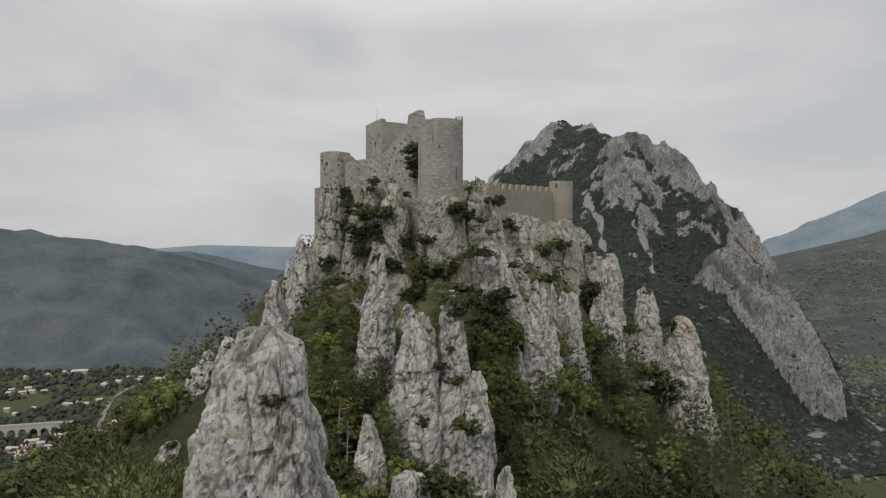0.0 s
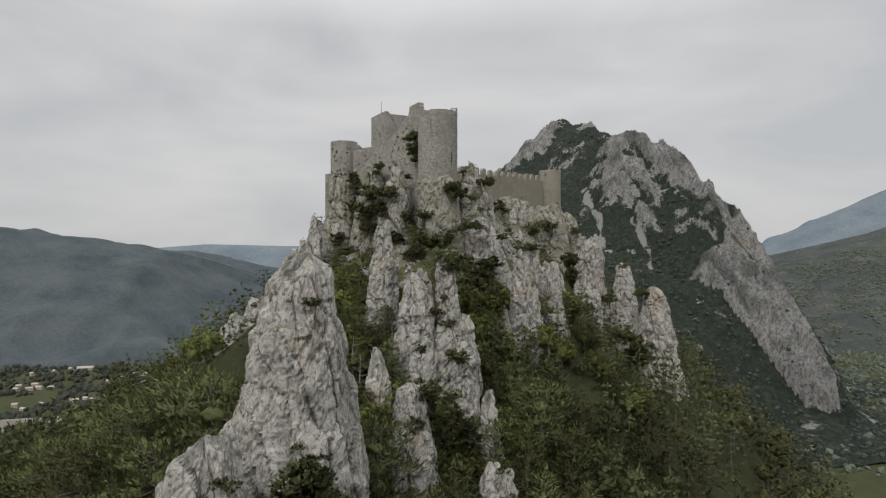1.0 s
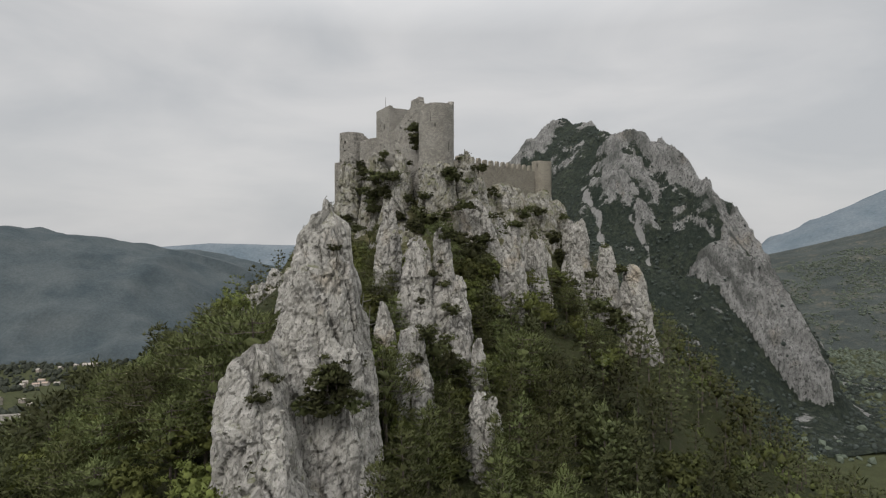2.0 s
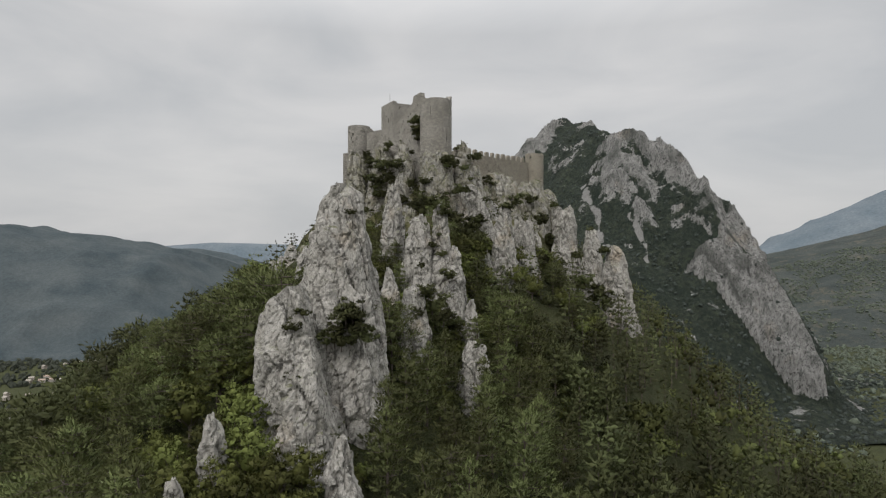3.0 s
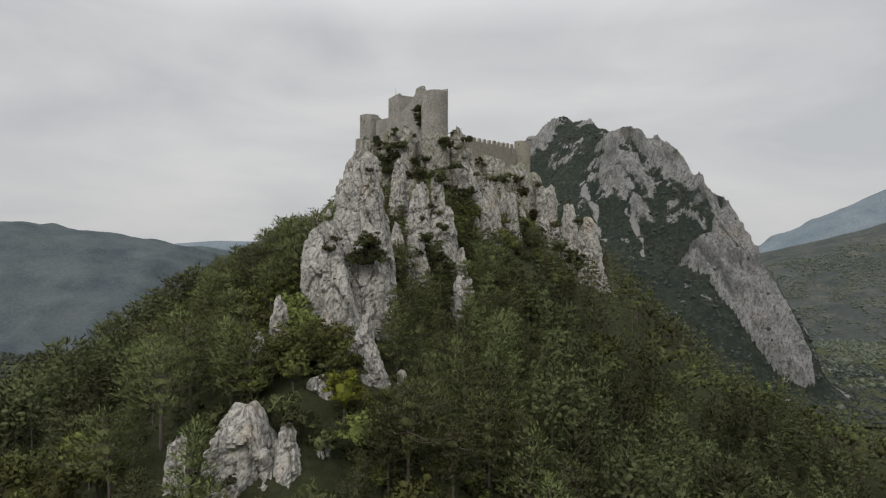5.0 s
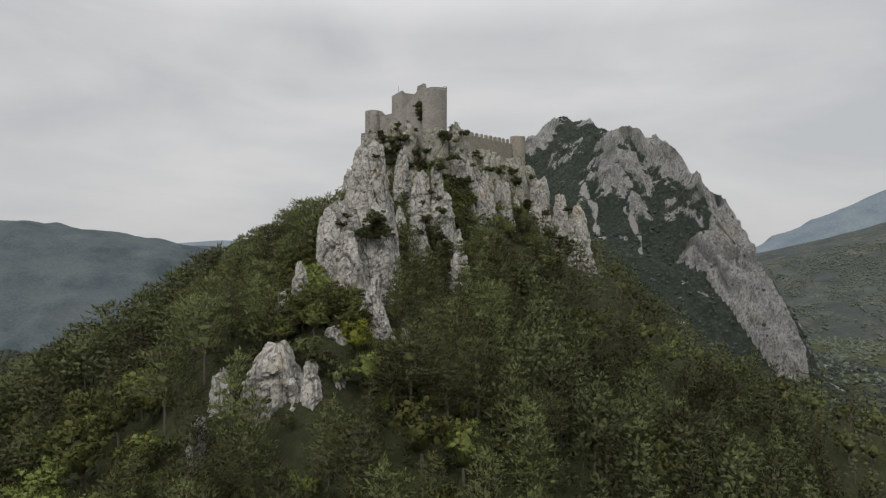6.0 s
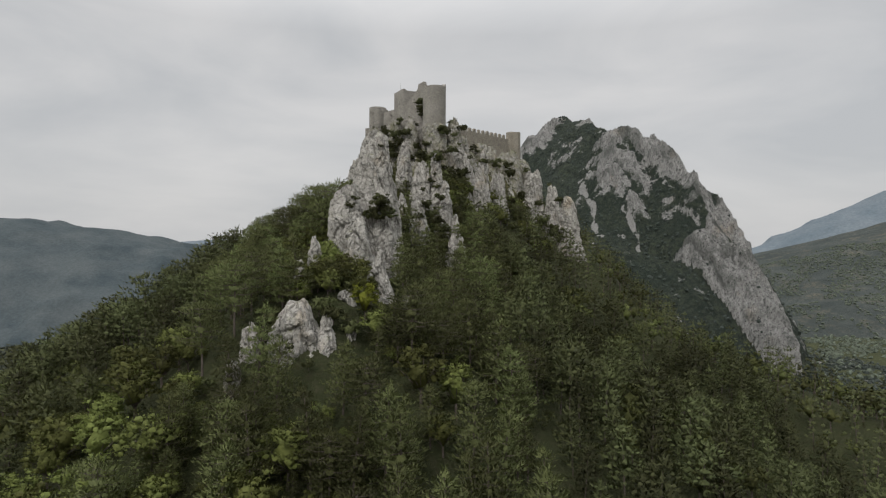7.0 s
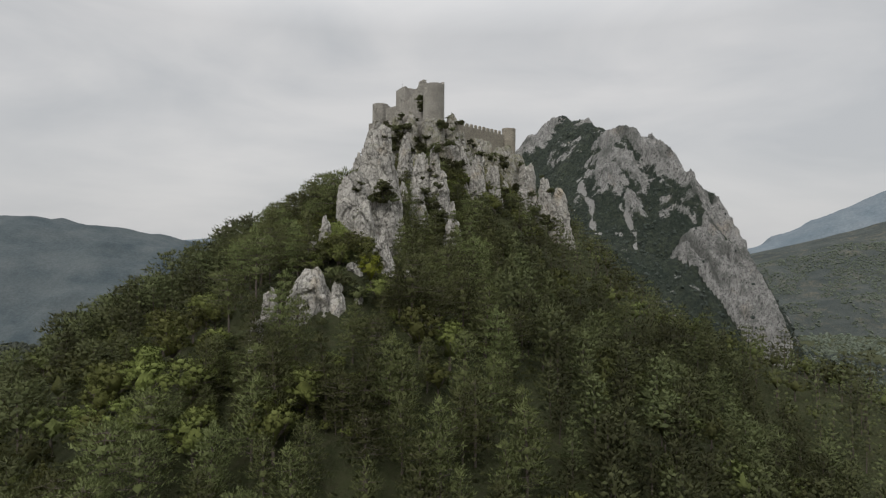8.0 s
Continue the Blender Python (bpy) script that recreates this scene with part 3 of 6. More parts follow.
def rock_skin(p, n, size, seed):
    """Pushes points p (k, 3) along n: upright bedding slabs with open joints, blocks, knobs and pits of weathered limestone."""
    x, y, z = p.T
    big = min(max(size, 3.0), 6.5)
    warp = 0.35 * fbm(x / 3.0, y / 3.0, z / 5.0, 2, seed + 5)
    xs = x + 0.15 * z
    d = 0.05 * big * fbm(x / big, y / big, z / big, 2, seed)
    val, gap = cells(xs / (0.34 * big) + warp, y / (0.5 * big) - warp, z / (1.15 * big) + 0.3 * warp, seed + 1)
    d += 0.02 * big + 0.11 * big * (val - 0.5) - 0.05 * big * np.exp(-(gap / 0.07) ** 2)
    val, gap = cells(xs / 1.25 + 0.6 * warp, y / 1.3, z / 1.5 + 0.5 * warp, seed + 2)
    d += 0.22 * (val - 0.5) - 0.13 * np.exp(-(gap / 0.08) ** 2)
    val, gap = cells(xs / 0.55, y / 0.55 + warp, z / 0.7 + warp, seed + 7)
    d += 0.09 * (val - 0.5)
    d -= 0.6 * np.clip(fbm(x / 1.0, y / 1.0, z / 0.9, 2, seed + 11) - 0.5, 0, 0.5)
    return p + n * d[:, None]


LEVELS = (0.0, 0.4, 0.8, 1.0)


def crag(x, y, z0, z1, west, east, thick, label, seed=1, name="limestone_crag", step=0.30, lean=(0, 0)):
    """A crag from its buried foot z0 up to z1. west, east and thick give its reach to either side and to front and back
    at the foot, at two fifths, at four fifths and at the head; its head shifts by lean."""
    rs = np.random.RandomState(seed)
    h = z1 - z0
    girth = west[1] + east[1] + 2 * thick[1]
    nu = int(np.clip(1.6 * girth / step, 30, 210))
    nv = int(np.clip(h * 1.05 / step, 18, 130))
    uu, vv = np.meshgrid(np.arange(nu) / nu * 2 * np.pi, np.linspace(0, 1, nv))
    wob = np.clip(vv + 0.05 * fbm(np.cos(uu) * 1.6 + seed, np.sin(uu) * 1.6, vv * 3, 2, seed), 0, 1)
    a = np.where(np.cos(uu) < 0, np.interp(wob, LEVELS, west), np.interp(wob, LEVELS, east))
    b = np.interp(wob, LEVELS, thick) * np.where(np.sin(uu) < 0, 1.0, 1.15)
    r = (np.abs(np.cos(uu) / a) ** 2.4 + np.abs(np.sin(uu) / b) ** 2.4) ** (-1 / 2.4)
    # flat faces cut across the round form
    for t in (np.arange(6) + rs.uniform(-0.4, 0.4, 6)) / 6 * 2 * np.pi:
        reach = np.interp(vv, LEVELS, [abs(math.cos(t)) * (w if math.cos(t) < 0 else e) + abs(math.sin(t)) * k for w, e, k in zip(west, east, thick)]) * rs.uniform(0.84, 1.02)
        r = np.minimum(r, reach / np.maximum(np.cos(uu - t), 0.15))
    for ledge in rs.uniform(0.25, 0.95, 4):
        turn = rs.uniform(0, 6.28)
        r = r * (1 - 0.07 * np.clip(np.cos(uu - turn) + 0.3, 0, 1) / (1 + np.exp(-(wob - ledge) * 60)))
    cap = np.clip((vv - 0.95) / 0.05, 0, 1)
    r = r * np.sqrt(np.clip(1 - cap ** 2.2, 0, 1))
    px, py = np.cos(uu) * r, np.sin(uu) * r
    teeth = cells((x + px) / 1.3 + seed, (y + py) / 1.8, 0 * px, seed + 9)[0] - 0.5
    slope = rs.uniform(-0.22, 0.22, 2)
    zz = z0 + h * vv + np.clip((vv - 0.8) / 0.2, 0, 1) * (min(h, 16.0) * 0.09 * teeth + slope[0] * px + slope[1] * py)
    nrm = np.stack([np.cos(uu) * (1 - 0.8 * cap), np.sin(uu) * (1 - 0.8 * cap), 0.2 + 0.8 * cap], -1).reshape(-1, 3)
    p = np.stack([x + px + lean[0] * vv, y + py + lean[1] * vv, zz], -1).reshape(-1, 3)
    p = rock_skin(p, nrm, girth / 2.6, seed * 13)
    base = np.array([x, y, z0])
    me = mesh_from(name, p - base, grid_faces(nu, nv, True), False)
    up = np.empty(len(me.polygons) * 3, dtype=np.float32)
    me.polygons.foreach_get("normal", up)
    up = up.reshape(-1, 3)
    flat = np.nonzero((up[:, 2] > 0.55) & (up[:, 1] < 0.4))[0]
    flat = flat[p[(flat // nu) * nu + flat % nu, 2] > z0 + 0.35 * h]
    if len(flat):
        for f in rs.choice(flat, min(len(flat), int(2 + girth * (0.75 if label == FACE else 0.35)))):
            q = p[(f // nu) * nu + f % nu]
            LEDGES.append((q[0], q[1], q[2], girth / 2.2))
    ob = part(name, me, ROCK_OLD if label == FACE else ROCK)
    ob.location = base
    return tagged(ob, label, "rock", "limestone crags")


TALL = "tall pale grey limestone spire rising from the wooded ridge"
FACE = "fissured grey limestone cliff below the castle walls"
PINN = "weathered grey limestone pinnacle on the castle hill"
LOW = "low pale limestone outcrop among pine trees"
# the great leaning spire, its lower shoulder, and the rib running down from it
crag(-10.6, 38.0, 206, 244.4, (12, 10, 5.6, 2.8), (7, 5.0, 3.2, 2.4), (9, 7, 4.6, 2.6), TALL, 3, step=0.27)
crag(-15.9, 28.8, 204, 232.2, (5.4, 4.4, 3.4, 1.6), (8, 6.5, 3.2, 1.5), (6, 5, 3.2, 1.1), TALL, 7, step=0.27)
crag(-6.7, 37.0, 206, 229.2, (3.0, 2.2, 1.3, 0.5), (2.6, 2.0, 1.2, 0.5), (3, 2.5, 1.5, 0.6), TALL, 11)
crag(-12.6, 23.0, 204, 225.0, (4.4, 3.8, 2.6, 1.0), (4.6, 3.8, 2.4, 1.0), (4, 3.4, 2.2, 0.9), TALL, 12)
crag(-7.8, 16.5, 198, 219.4, (2.2, 1.5, 1.0, 0.5), (7.5, 4.4, 1.5, 0.5), (6.5, 4.0, 1.8, 0.6), LOW, 103)
crag(-3.0, 20.0, 200, 211.0, (1.6, 1.3, 0.8, 0.4), (1.8, 1.4, 0.8, 0.4), (1.8, 1.5, 0.9, 0.4), LOW, 104)
crag(-19.1, 14.7, 208, 221.8, (1.9, 1.4, 0.9, 0.4), (2.0, 1.5, 0.9, 0.4), (2, 1.6, 1.0, 0.4), LOW, 107)
crag(-20.5, 9.5, 204, 217.8, (1.9, 1.4, 0.9, 0.4), (2.2, 1.6, 1.0, 0.4), (2, 1.6, 1.0, 0.4), LOW, 109)
crag(-12.0, 6.0, 200, 212.6, (3.6, 3.0, 1.8, 0.7), (3.4, 2.8, 1.6, 0.6), (2.6, 2.2, 1.4, 0.6), LOW, 113)
# the front outcrop
crag(-17.6, -3.0, 188, 211.2, (5.6, 5.0, 4.2, 1.9), (5, 4.4, 3.2, 1.5), (5.5, 4.6, 3.4, 1.6), LOW, 91, step=0.27)
crag(-13.4, -2.6, 188, 209.8, (2.8, 2.3, 1.5, 0.7), (3.4, 2.9, 2.0, 0.8), (4.5, 3.6, 2.4, 0.9), LOW, 97)
crag(-10.0, -0.6, 190, 207.8, (2.6, 2.2, 1.3, 0.5), (3.2, 2.3, 1.3, 0.5), (3.4, 2.6, 1.6, 0.5), LOW, 98)
crag(-25.2, -8.6, 190, 204.2, (1.8, 1.5, 1.0, 0.5), (2.2, 1.7, 1.0, 0.5), (2.0, 1.8, 1.2, 0.5), LOW, 101)
crag(-24.6, -3.0, 196, 208.6, (2.6, 2.1, 1.4, 0.6), (2.8, 2.2, 1.4, 0.6), (2.4, 2.0, 1.3, 0.6), LOW, 102)
# the middle pinnacles
crag(-7.6, 71.5, 222, 249.0, (4.0, 3.0, 1.6, 0.7), (3.2, 2.5, 1.5, 0.7), (4, 3, 1.8, 0.8), PINN, 13)
crag(-2.9, 67.0, 216, 242.0, (6.2, 5.0, 2.7, 1.2), (4.4, 3.6, 2.5, 1.3), (5, 4, 2.6, 1.2), PINN, 17)
crag(1.2, 67.8, 218, 244.9, (3.2, 2.7, 2.0, 1.0), (3.8, 2.9, 1.5, 0.7), (4.5, 3.6, 2.2, 1.0), PINN, 19)
crag(3.7, 64.0, 212, 237.2, (3.0, 2.5, 1.5, 0.9), (3.2, 2.4, 1.5, 0.7), (4, 3.2, 1.8, 0.9), PINN, 23)
crag(6.2, 60.5, 208, 228.4, (2.4, 2.0, 1.2, 0.5), (2.6, 2.2, 1.3, 0.5), (3, 2.4, 1.4, 0.5), PINN, 24)
crag(-2.6, 51.5, 206, 231.0, (4.4, 3.5, 2.3, 1.2), (5.4, 4.0, 2.2, 1.0), (5, 4.2, 2.6, 0.9), PINN, 27)
crag(6.6, 50.5, 202, 223.4, (4.0, 3.3, 2.3, 1.2), (4.4, 3.5, 2.2, 0.9), (3.6, 2.8, 1.6, 0.5), PINN, 29)
crag(-7.2, 59.5, 214, 233.4, (2.8, 2.3, 1.4, 0.6), (3.0, 2.4, 1.4, 0.6), (3, 2.4, 1.5, 0.6), PINN, 30)
crag(14.2, 88.0, 212, 245.2, (6, 4.3, 2.6, 1.0), (4.4, 3.6, 2.7, 1.2), (5, 4, 2.6, 1.1), PINN, 31)
crag(10.2, 85.0, 212, 236.6, (3.2, 2.6, 1.6, 0.6), (3.2, 2.5, 1.4, 0.5), (3.6, 2.8, 1.7, 0.6), PINN, 38)
crag(19.4, 96.0, 216, 243.4, (3.4, 2.8, 1.8, 0.8), (6.4, 4.8, 2.8, 0.9), (5, 4, 2.4, 0.9), PINN, 37)
crag(7.6, 95.5, 236, 250.4, (6.0, 5.2, 4.0, 2.4), (6.5, 5.4, 3.2, 1.4), (3.6, 3, 2.0, 1.2), PINN, 39)
crag(34.6, 131.0, 222, 248.4, (5.5, 4.6, 3.1, 1.8), (6.0, 4.8, 3.5, 2.0), (7, 6, 4, 2), PINN, 41)
crag(31.2, 114.5, 218, 237.0, (4.4, 3.6, 2.7, 1.6), (4.4, 3.6, 2.7, 1.6), (5, 4, 2.8, 1.6), PINN, 42)
crag(40.4, 121.0, 220, 241.6, (4.2, 3.3, 2.4, 1.3), (4.0, 3.3, 2.5, 1.4), (6, 5, 3.2, 1.6), PINN, 43)
crag(43.6, 113.0, 206, 236.8, (5.0, 4.0, 2.2, 0.9), (8.2, 6.4, 4.2, 1.4), (7, 6, 3.6, 1.3), PINN, 47)
crag(28.9, 94.6, 212, 228.2, (1.9, 1.5, 1.0, 0.5), (2.0, 1.6, 1.0, 0.5), (2.2, 1.8, 1.1, 0.5), PINN, 53)
crag(25.6, 95.0, 212, 224.8, (3.4, 2.9, 2.2, 1.0), (3.0, 2.6, 2.0, 1.0), (2.2, 1.8, 1.3, 0.7), PINN, 54)
# the faces that carry the castle
crag(-7.8, 98.0, 236, 260.2, (6.0, 4.6, 2.6, 1.1), (3.2, 2.9, 2.3, 1.1), (6, 4.8, 3.2, 1.5), FACE, 61)
crag(-0.4, 95.6, 234, 257.4, (4.2, 3.9, 3.7, 3.2), (6.0, 5.2, 4.4, 3.4), (8, 6.4, 5.2, 4.4), FACE, 59)
crag(5.4, 101.5, 238, 261.6, (3.2, 2.8, 2.1, 1.3), (5.4, 4.2, 2.6, 1.3), (6, 5, 3.4, 1.6), FACE, 67)
crag(9.0, 106.5, 238, 256.4, (4, 3.4, 2.2, 1.0), (4.4, 3.6, 2.2, 1.0), (5, 4, 2.6, 1.2), FACE, 68)
crag(16.5, 125.0, 232, 256.8, (7, 6, 5, 4), (7, 6, 5, 4), (9, 7, 5, 3), FACE, 71)
crag(26.5, 139.0, 230, 256.0, (7, 6, 5, 4), (7, 6, 5, 4), (10, 8, 6, 3), FACE, 73)
crag(33.0, 147.0, 228, 254.2, (5, 4.4, 3.6, 2.4), (8, 6, 3.6, 1.8), (9, 7, 5, 3), FACE, 74)
crag(-20.6, 113.5, 234, 260.4, (5.6, 4.5, 3.1, 1.8), (4.4, 3.8, 3.0, 2.2), (7, 6, 4, 2.2), FACE, 79)
crag(-13.4, 107.0, 240, 261.6, (4.6, 4.0, 3.0, 1.6), (4.6, 4.0, 3.0, 1.6), (6, 5, 3, 1.5), FACE, 80)
crag(-23.2, 101.0, 224, 250.8, (5.4, 4.3, 2.6, 1.0), (4.4, 3.6, 2.2, 1.0), (6, 5, 3, 1.2), PINN, 83)
crag(-23.6, 86.0, 218, 244.6, (4.4, 3.4, 2.1, 0.8), (4.4, 3.5, 2.2, 0.9), (6, 5, 3, 1.2), PINN, 84)

# wooded gullies between the crags: start, end and half width in plan
GULLIES = [((-15, 90), (-7, 46), 4.5), ((-20, 76), (-18, 52), 3.0), ((3, 86), (9, 62), 3.8), ((24, 108), (31, 84), 3.8), ((-2, 60), (0, 44), 2.5), ((16, 84), (20, 66), 4.0)]


def in_gully(x, y, more=0.0):
    return np.any([away(x, y, [a, b]) < w + more for a, b, w in GULLIES], axis=0)


# lesser crags breaking out of the steep ground under the walls
crag_rng = random.Random(12)
big_crags = [(o.location.x, o.location.y, o.dimensions.x) for o in scene.objects if o.name.startswith("limestone_crag")]
for gy_ in np.arange(60, 152, 6.2):
    for gx_ in np.arange(-36, 50, 6.2):
        cx, cy = gx_ + crag_rng.uniform(-2.4, 2.4), gy_ + crag_rng.uniform(-2.4, 2.4)
        cz = float(land(np.array([cx]), np.array([cy]))[0])
        w, rise, chance = crag_rng.uniform(3.5, 7), crag_rng.uniform(2.0, 6), crag_rng.random()
        behind = cy > 98 + 1.55 * max(cx, 0) - 0.9 * min(cx, 0)
        if behind or (-22 < cx < -8 and cy < 100) or bool(in_gully(np.array([cx]), np.array([cy]), 1.0)[0]) or cz < 224 or cz + rise > 256 or chance > 0.55 or any(math.hypot(cx - a, cy - b) < 0.38 * (c + w) for a, b, c in big_crags):
            continue
        g = 0.5 * w
        crag(cx, cy, cz - 6, cz + rise, (g, 0.8 * g, 0.5 * g, 0.2 * g), (g, 0.85 * g, 0.55 * g, 0.2 * g), (g, 0.85 * g, 0.5 * g, 0.2 * g), PINN if chance < 0.3 else FACE, 200 + len(big_crags), step=0.36, lean=(0, 1.2))
        big_crags.append((cx, cy, w))

# ---- the castle ----
def wall_mesh(name, path, thick, z0, top, holes=(), closed=False, rough=0.05, seed=0, depth=0.4):
    """A standing wall along path (x, y), its outer face on the right of the way, with pockets or slits as holes
    (start, end, bottom, top in metres along it and in height). top is a function of the length."""
    path = np.array(path, dtype=float)
    if closed:
        path = np.vstack([path, path[:1]])
    seg = np.hypot(*np.diff(path, axis=0).T)
    cum = np.concatenate([[0], np.cumsum(seg)])
    total = cum[-1]
    ss = sorted(set(np.round(np.concatenate([np.arange(0, total, 0.45), cum, [h[0] for h in holes], [h[1] for h in holes]]), 3)))
    ss = np.array([s for i, s in enumerate(ss) if i == 0 or s - ss[i - 1] > 0.02])
    heads = [top(s) for s in ss]
    low = max(heads)
    holes = [h for h in holes if h[3] < min(t for s, t in zip(ss, heads) if h[0] - 0.5 < s < h[1] + 0.5) - 0.1]
    zs = sorted(set(np.round(np.concatenate([np.arange(z0, low, 0.6), [h[2] for h in holes], [h[3] for h in holes]]), 3)))
    zs = np.array([z for i, z in enumerate(zs) if i == 0 or z - zs[i - 1] > 0.02])
    px, py = np.interp(ss, cum, path[:, 0]), np.interp(ss, cum, path[:, 1])
    tx, ty = np.gradient(px, ss), np.gradient(py, ss)
    if closed:
        tx[0] = tx[-1] = (px[1] - px[-2]) / 2
        ty[0] = ty[-1] = (py[1] - py[-2]) / 2
    ln = np.hypot(tx, ty)
    nx, ny = ty / ln, -tx / ln
    n, m = len(ss), len(zs) + 1
    verts, uv, faces = [], [], []

    def add(i, z, off):
        k = rough * (float(noise.noise((px[i] * 0.9 + seed, py[i] * 0.9, z * 0.9))) + 0.5 * float(noise.noise((px[i] * 2.7, py[i] * 2.7, z * 2.7)))) if off <= 0 else 0
        verts.append((px[i] + nx[i] * (k - off), py[i] + ny[i] * (k - off), z))
        uv.append((ss[i], z))
        return len(verts) - 1

    zrow = lambda i, j: heads[i] if j == m - 1 else min(zs[j], heads[i])
    front = [[add(i, zrow(i, j), 0) for j in range(m)] for i in range(n)]
    back = [[add(i, zrow(i, j), thick) for j in (0, m - 1)] for i in range(n)]
    gone = lambda i, j: any(h[0] - 0.01 < (ss[i] + ss[i + 1]) / 2 < h[1] + 0.01 and h[2] - 0.01 < (zrow(i, j) + zrow(i, j + 1)) / 2 < h[3] + 0.01 for h in holes)
    for i in range(n - 1):
        for j in range(m - 1):
            if zrow(i, j) >= heads[i] and zrow(i + 1, j) >= heads[i + 1]:
                continue
            if not gone(i, j):
                faces.append((front[i][j], front[i + 1][j], front[i + 1][j + 1], front[i][j + 1]))
                continue
            f = [front[i][j], front[i + 1][j], front[i + 1][j + 1], front[i][j + 1]]
            g = [add(i, zrow(i, j), depth), add(i + 1, zrow(i + 1, j), depth), add(i + 1, zrow(i + 1, j + 1), depth), add(i, zrow(i, j + 1), depth)]
            faces.append(tuple(g))
            for a in range(4):
                faces.append((f[a], f[(a + 1) % 4], g[(a + 1) % 4], g[a]))
        faces.append((front[i][m - 1], front[i + 1][m - 1], back[i + 1][1], back[i][1]))
        faces.append((back[i + 1][0], back[i][0], back[i][1], back[i + 1][1]))
    if not closed:
        for i in (0, n - 1):
            for j in range(m - 1):
                if j == 0:
                    faces.append((front[i][0], front[i][m - 1], back[i][1], back[i][0]))
    return mesh_from(name, verts, faces, False, uv)


def ring(cx, cy, r, n=40, a0=0.0, a1=360.0):
    """Points round a tower, its outside on the right of the way."""
    return [(cx + r * math.cos(radians(a0 + (a1 - a0) * i / n)), cy + r * math.sin(radians(a0 + (a1 - a0) * i / n))) for i in range(n + (a1 - a0 < 360))]


def ragged(z, seed, amp=0.35, steps=()):
    """A broken wall head: a height along the wall, stepped and uneven."""
    def top(s):
        v = z
        if steps:
            v = float(np.interp(s, [a for a, _ in steps], [b for _, b in steps]))
        return v + amp * round(2.5 * float(noise.noise((s * 0.8, seed * 3.7, 0.0)))) / 2.5 + 0.12 * float(noise.noise((s * 3.1, seed, 1.0)))
    return top


def pockets(rng, s0, s1, z0, z1, k, size=0.28):
    """Putlog holes and fallen stones scattered over a stretch of wall."""
    return [(s, s + rng.uniform(0.6, 1.5) * size, z, z + rng.uniform(0.6, 1.3) * size) for s, z in ((rng.uniform(s0, s1), rng.uniform(z0, z1)) for _ in range(k))]


rng = random.Random(4)
castle = tagged(new("ruined_castle"), "ruined grey stone hilltop castle with round towers and crenellated wall", "castle")
castle.location = (0, 110, 250)


def castle_part(name, me, mat, label=""):
    ob = part(name, me, mat, castle, label)
    ob.matrix_parent_inverse = Matrix.Translation((0, -110, -250))
    return ob


# great round tower, its head broken into horns
TX, TY, TR = -0.4, 96.5, 3.55
def tower_top(s):
    a = s / TR
    west, east = math.exp(-((a - 2.9) / 0.35) ** 2), math.exp(-((a - 6.05) / 0.16) ** 2) + math.exp(-((a + 0.23) / 0.16) ** 2)
    return 270.0 + 0.25 * west + 0.85 * east + 0.25 * round(2 * float(noise.noise((s * 0.9, 2.0, 0.0)))) / 2 + 0.1 * float(noise.noise((s * 4, 1.0, 0.0)))
slits = [(TR * radians(250), TR * radians(250) + 0.13, 266.2, 268.2), (TR * radians(266), TR * radians(266) + 0.2, 265.4, 265.9), (TR * radians(312), TR * radians(312) + 0.2, 260.5, 262.5)]
castle_part("round_tower", wall_mesh("round_tower", ring(TX, TY, TR, 48), 1.1, 243, tower_top, slits + pockets(rng, TR * 3.4, TR * 5.8, 257, 269, 14, 0.2), True, 0.05, 1), STONE, "coursed grey stone round tower with broken rim")
# square keep
KEEP = [(-15.6, 123.2), (-11.8, 116.2), (-4.8, 120.0), (-8.6, 127.0)]
castle_part("keep", wall_mesh("keep", KEEP, 1.1, 246, lambda s: 274.9 + 0.12 * float(noise.noise((s * 1.5, 3.0, 0))) - (0.5 if s > 8.6 and s < 16 else 0), [(4.6, 5.2, 269.8, 271.0), (1.3, 1.6, 267.5, 268.2), (9.6, 9.9, 273.0, 273.4), (12.9, 13.2, 272.6, 273.1)] + pockets(rng, 0.6, 7.4, 262, 272, 20, 0.38) + pockets(rng, 8.6, 13, 264, 272, 6, 0.3), True, 0.06, 2), STONE, "square stone keep with weathered faces")
# wall between the west tower and the round tower
front_top = ragged(0, 6, 0.2, ((0, 266.3), (8, 266.3), (10, 266.5), (12.5, 267.0), (13.8, 267.8), (15.6, 268.6), (17, 270.0), (18.6, 270.6), (19, 272.2), (21.6, 272.6), (22, 270.6), (23.8, 270.2)))
castle_part("curtain_wall", wall_mesh("curtain_wall", [(-18.4, 115.0), (-10.5, 106.5), (-4.6, 99.6), (-2.6, 97.2)], 1.2, 244, front_top, pockets(rng, 12, 20.5, 261, 270.5, 54, 0.30) + pockets(rng, 1, 9, 259, 265.5, 12, 0.3) + [(8.6, 8.85, 258.6, 260.8), (9.6, 9.8, 258.6, 260.4)], False, 0.12, 3), STONE, "high ruined curtain wall with gaping holes")
castle_part("inner_wall", wall_mesh("inner_wall", [(-5.5, 119.8), (-3.4, 108), (-1.8, 99.5)], 1.2, 246, ragged(0, 8, 0.15, ((0, 273.6), (8, 272.9), (14, 272.0), (22, 270.5))), (), False, 0.06, 4), STONE, "plain inner wall joining keep and round tower")
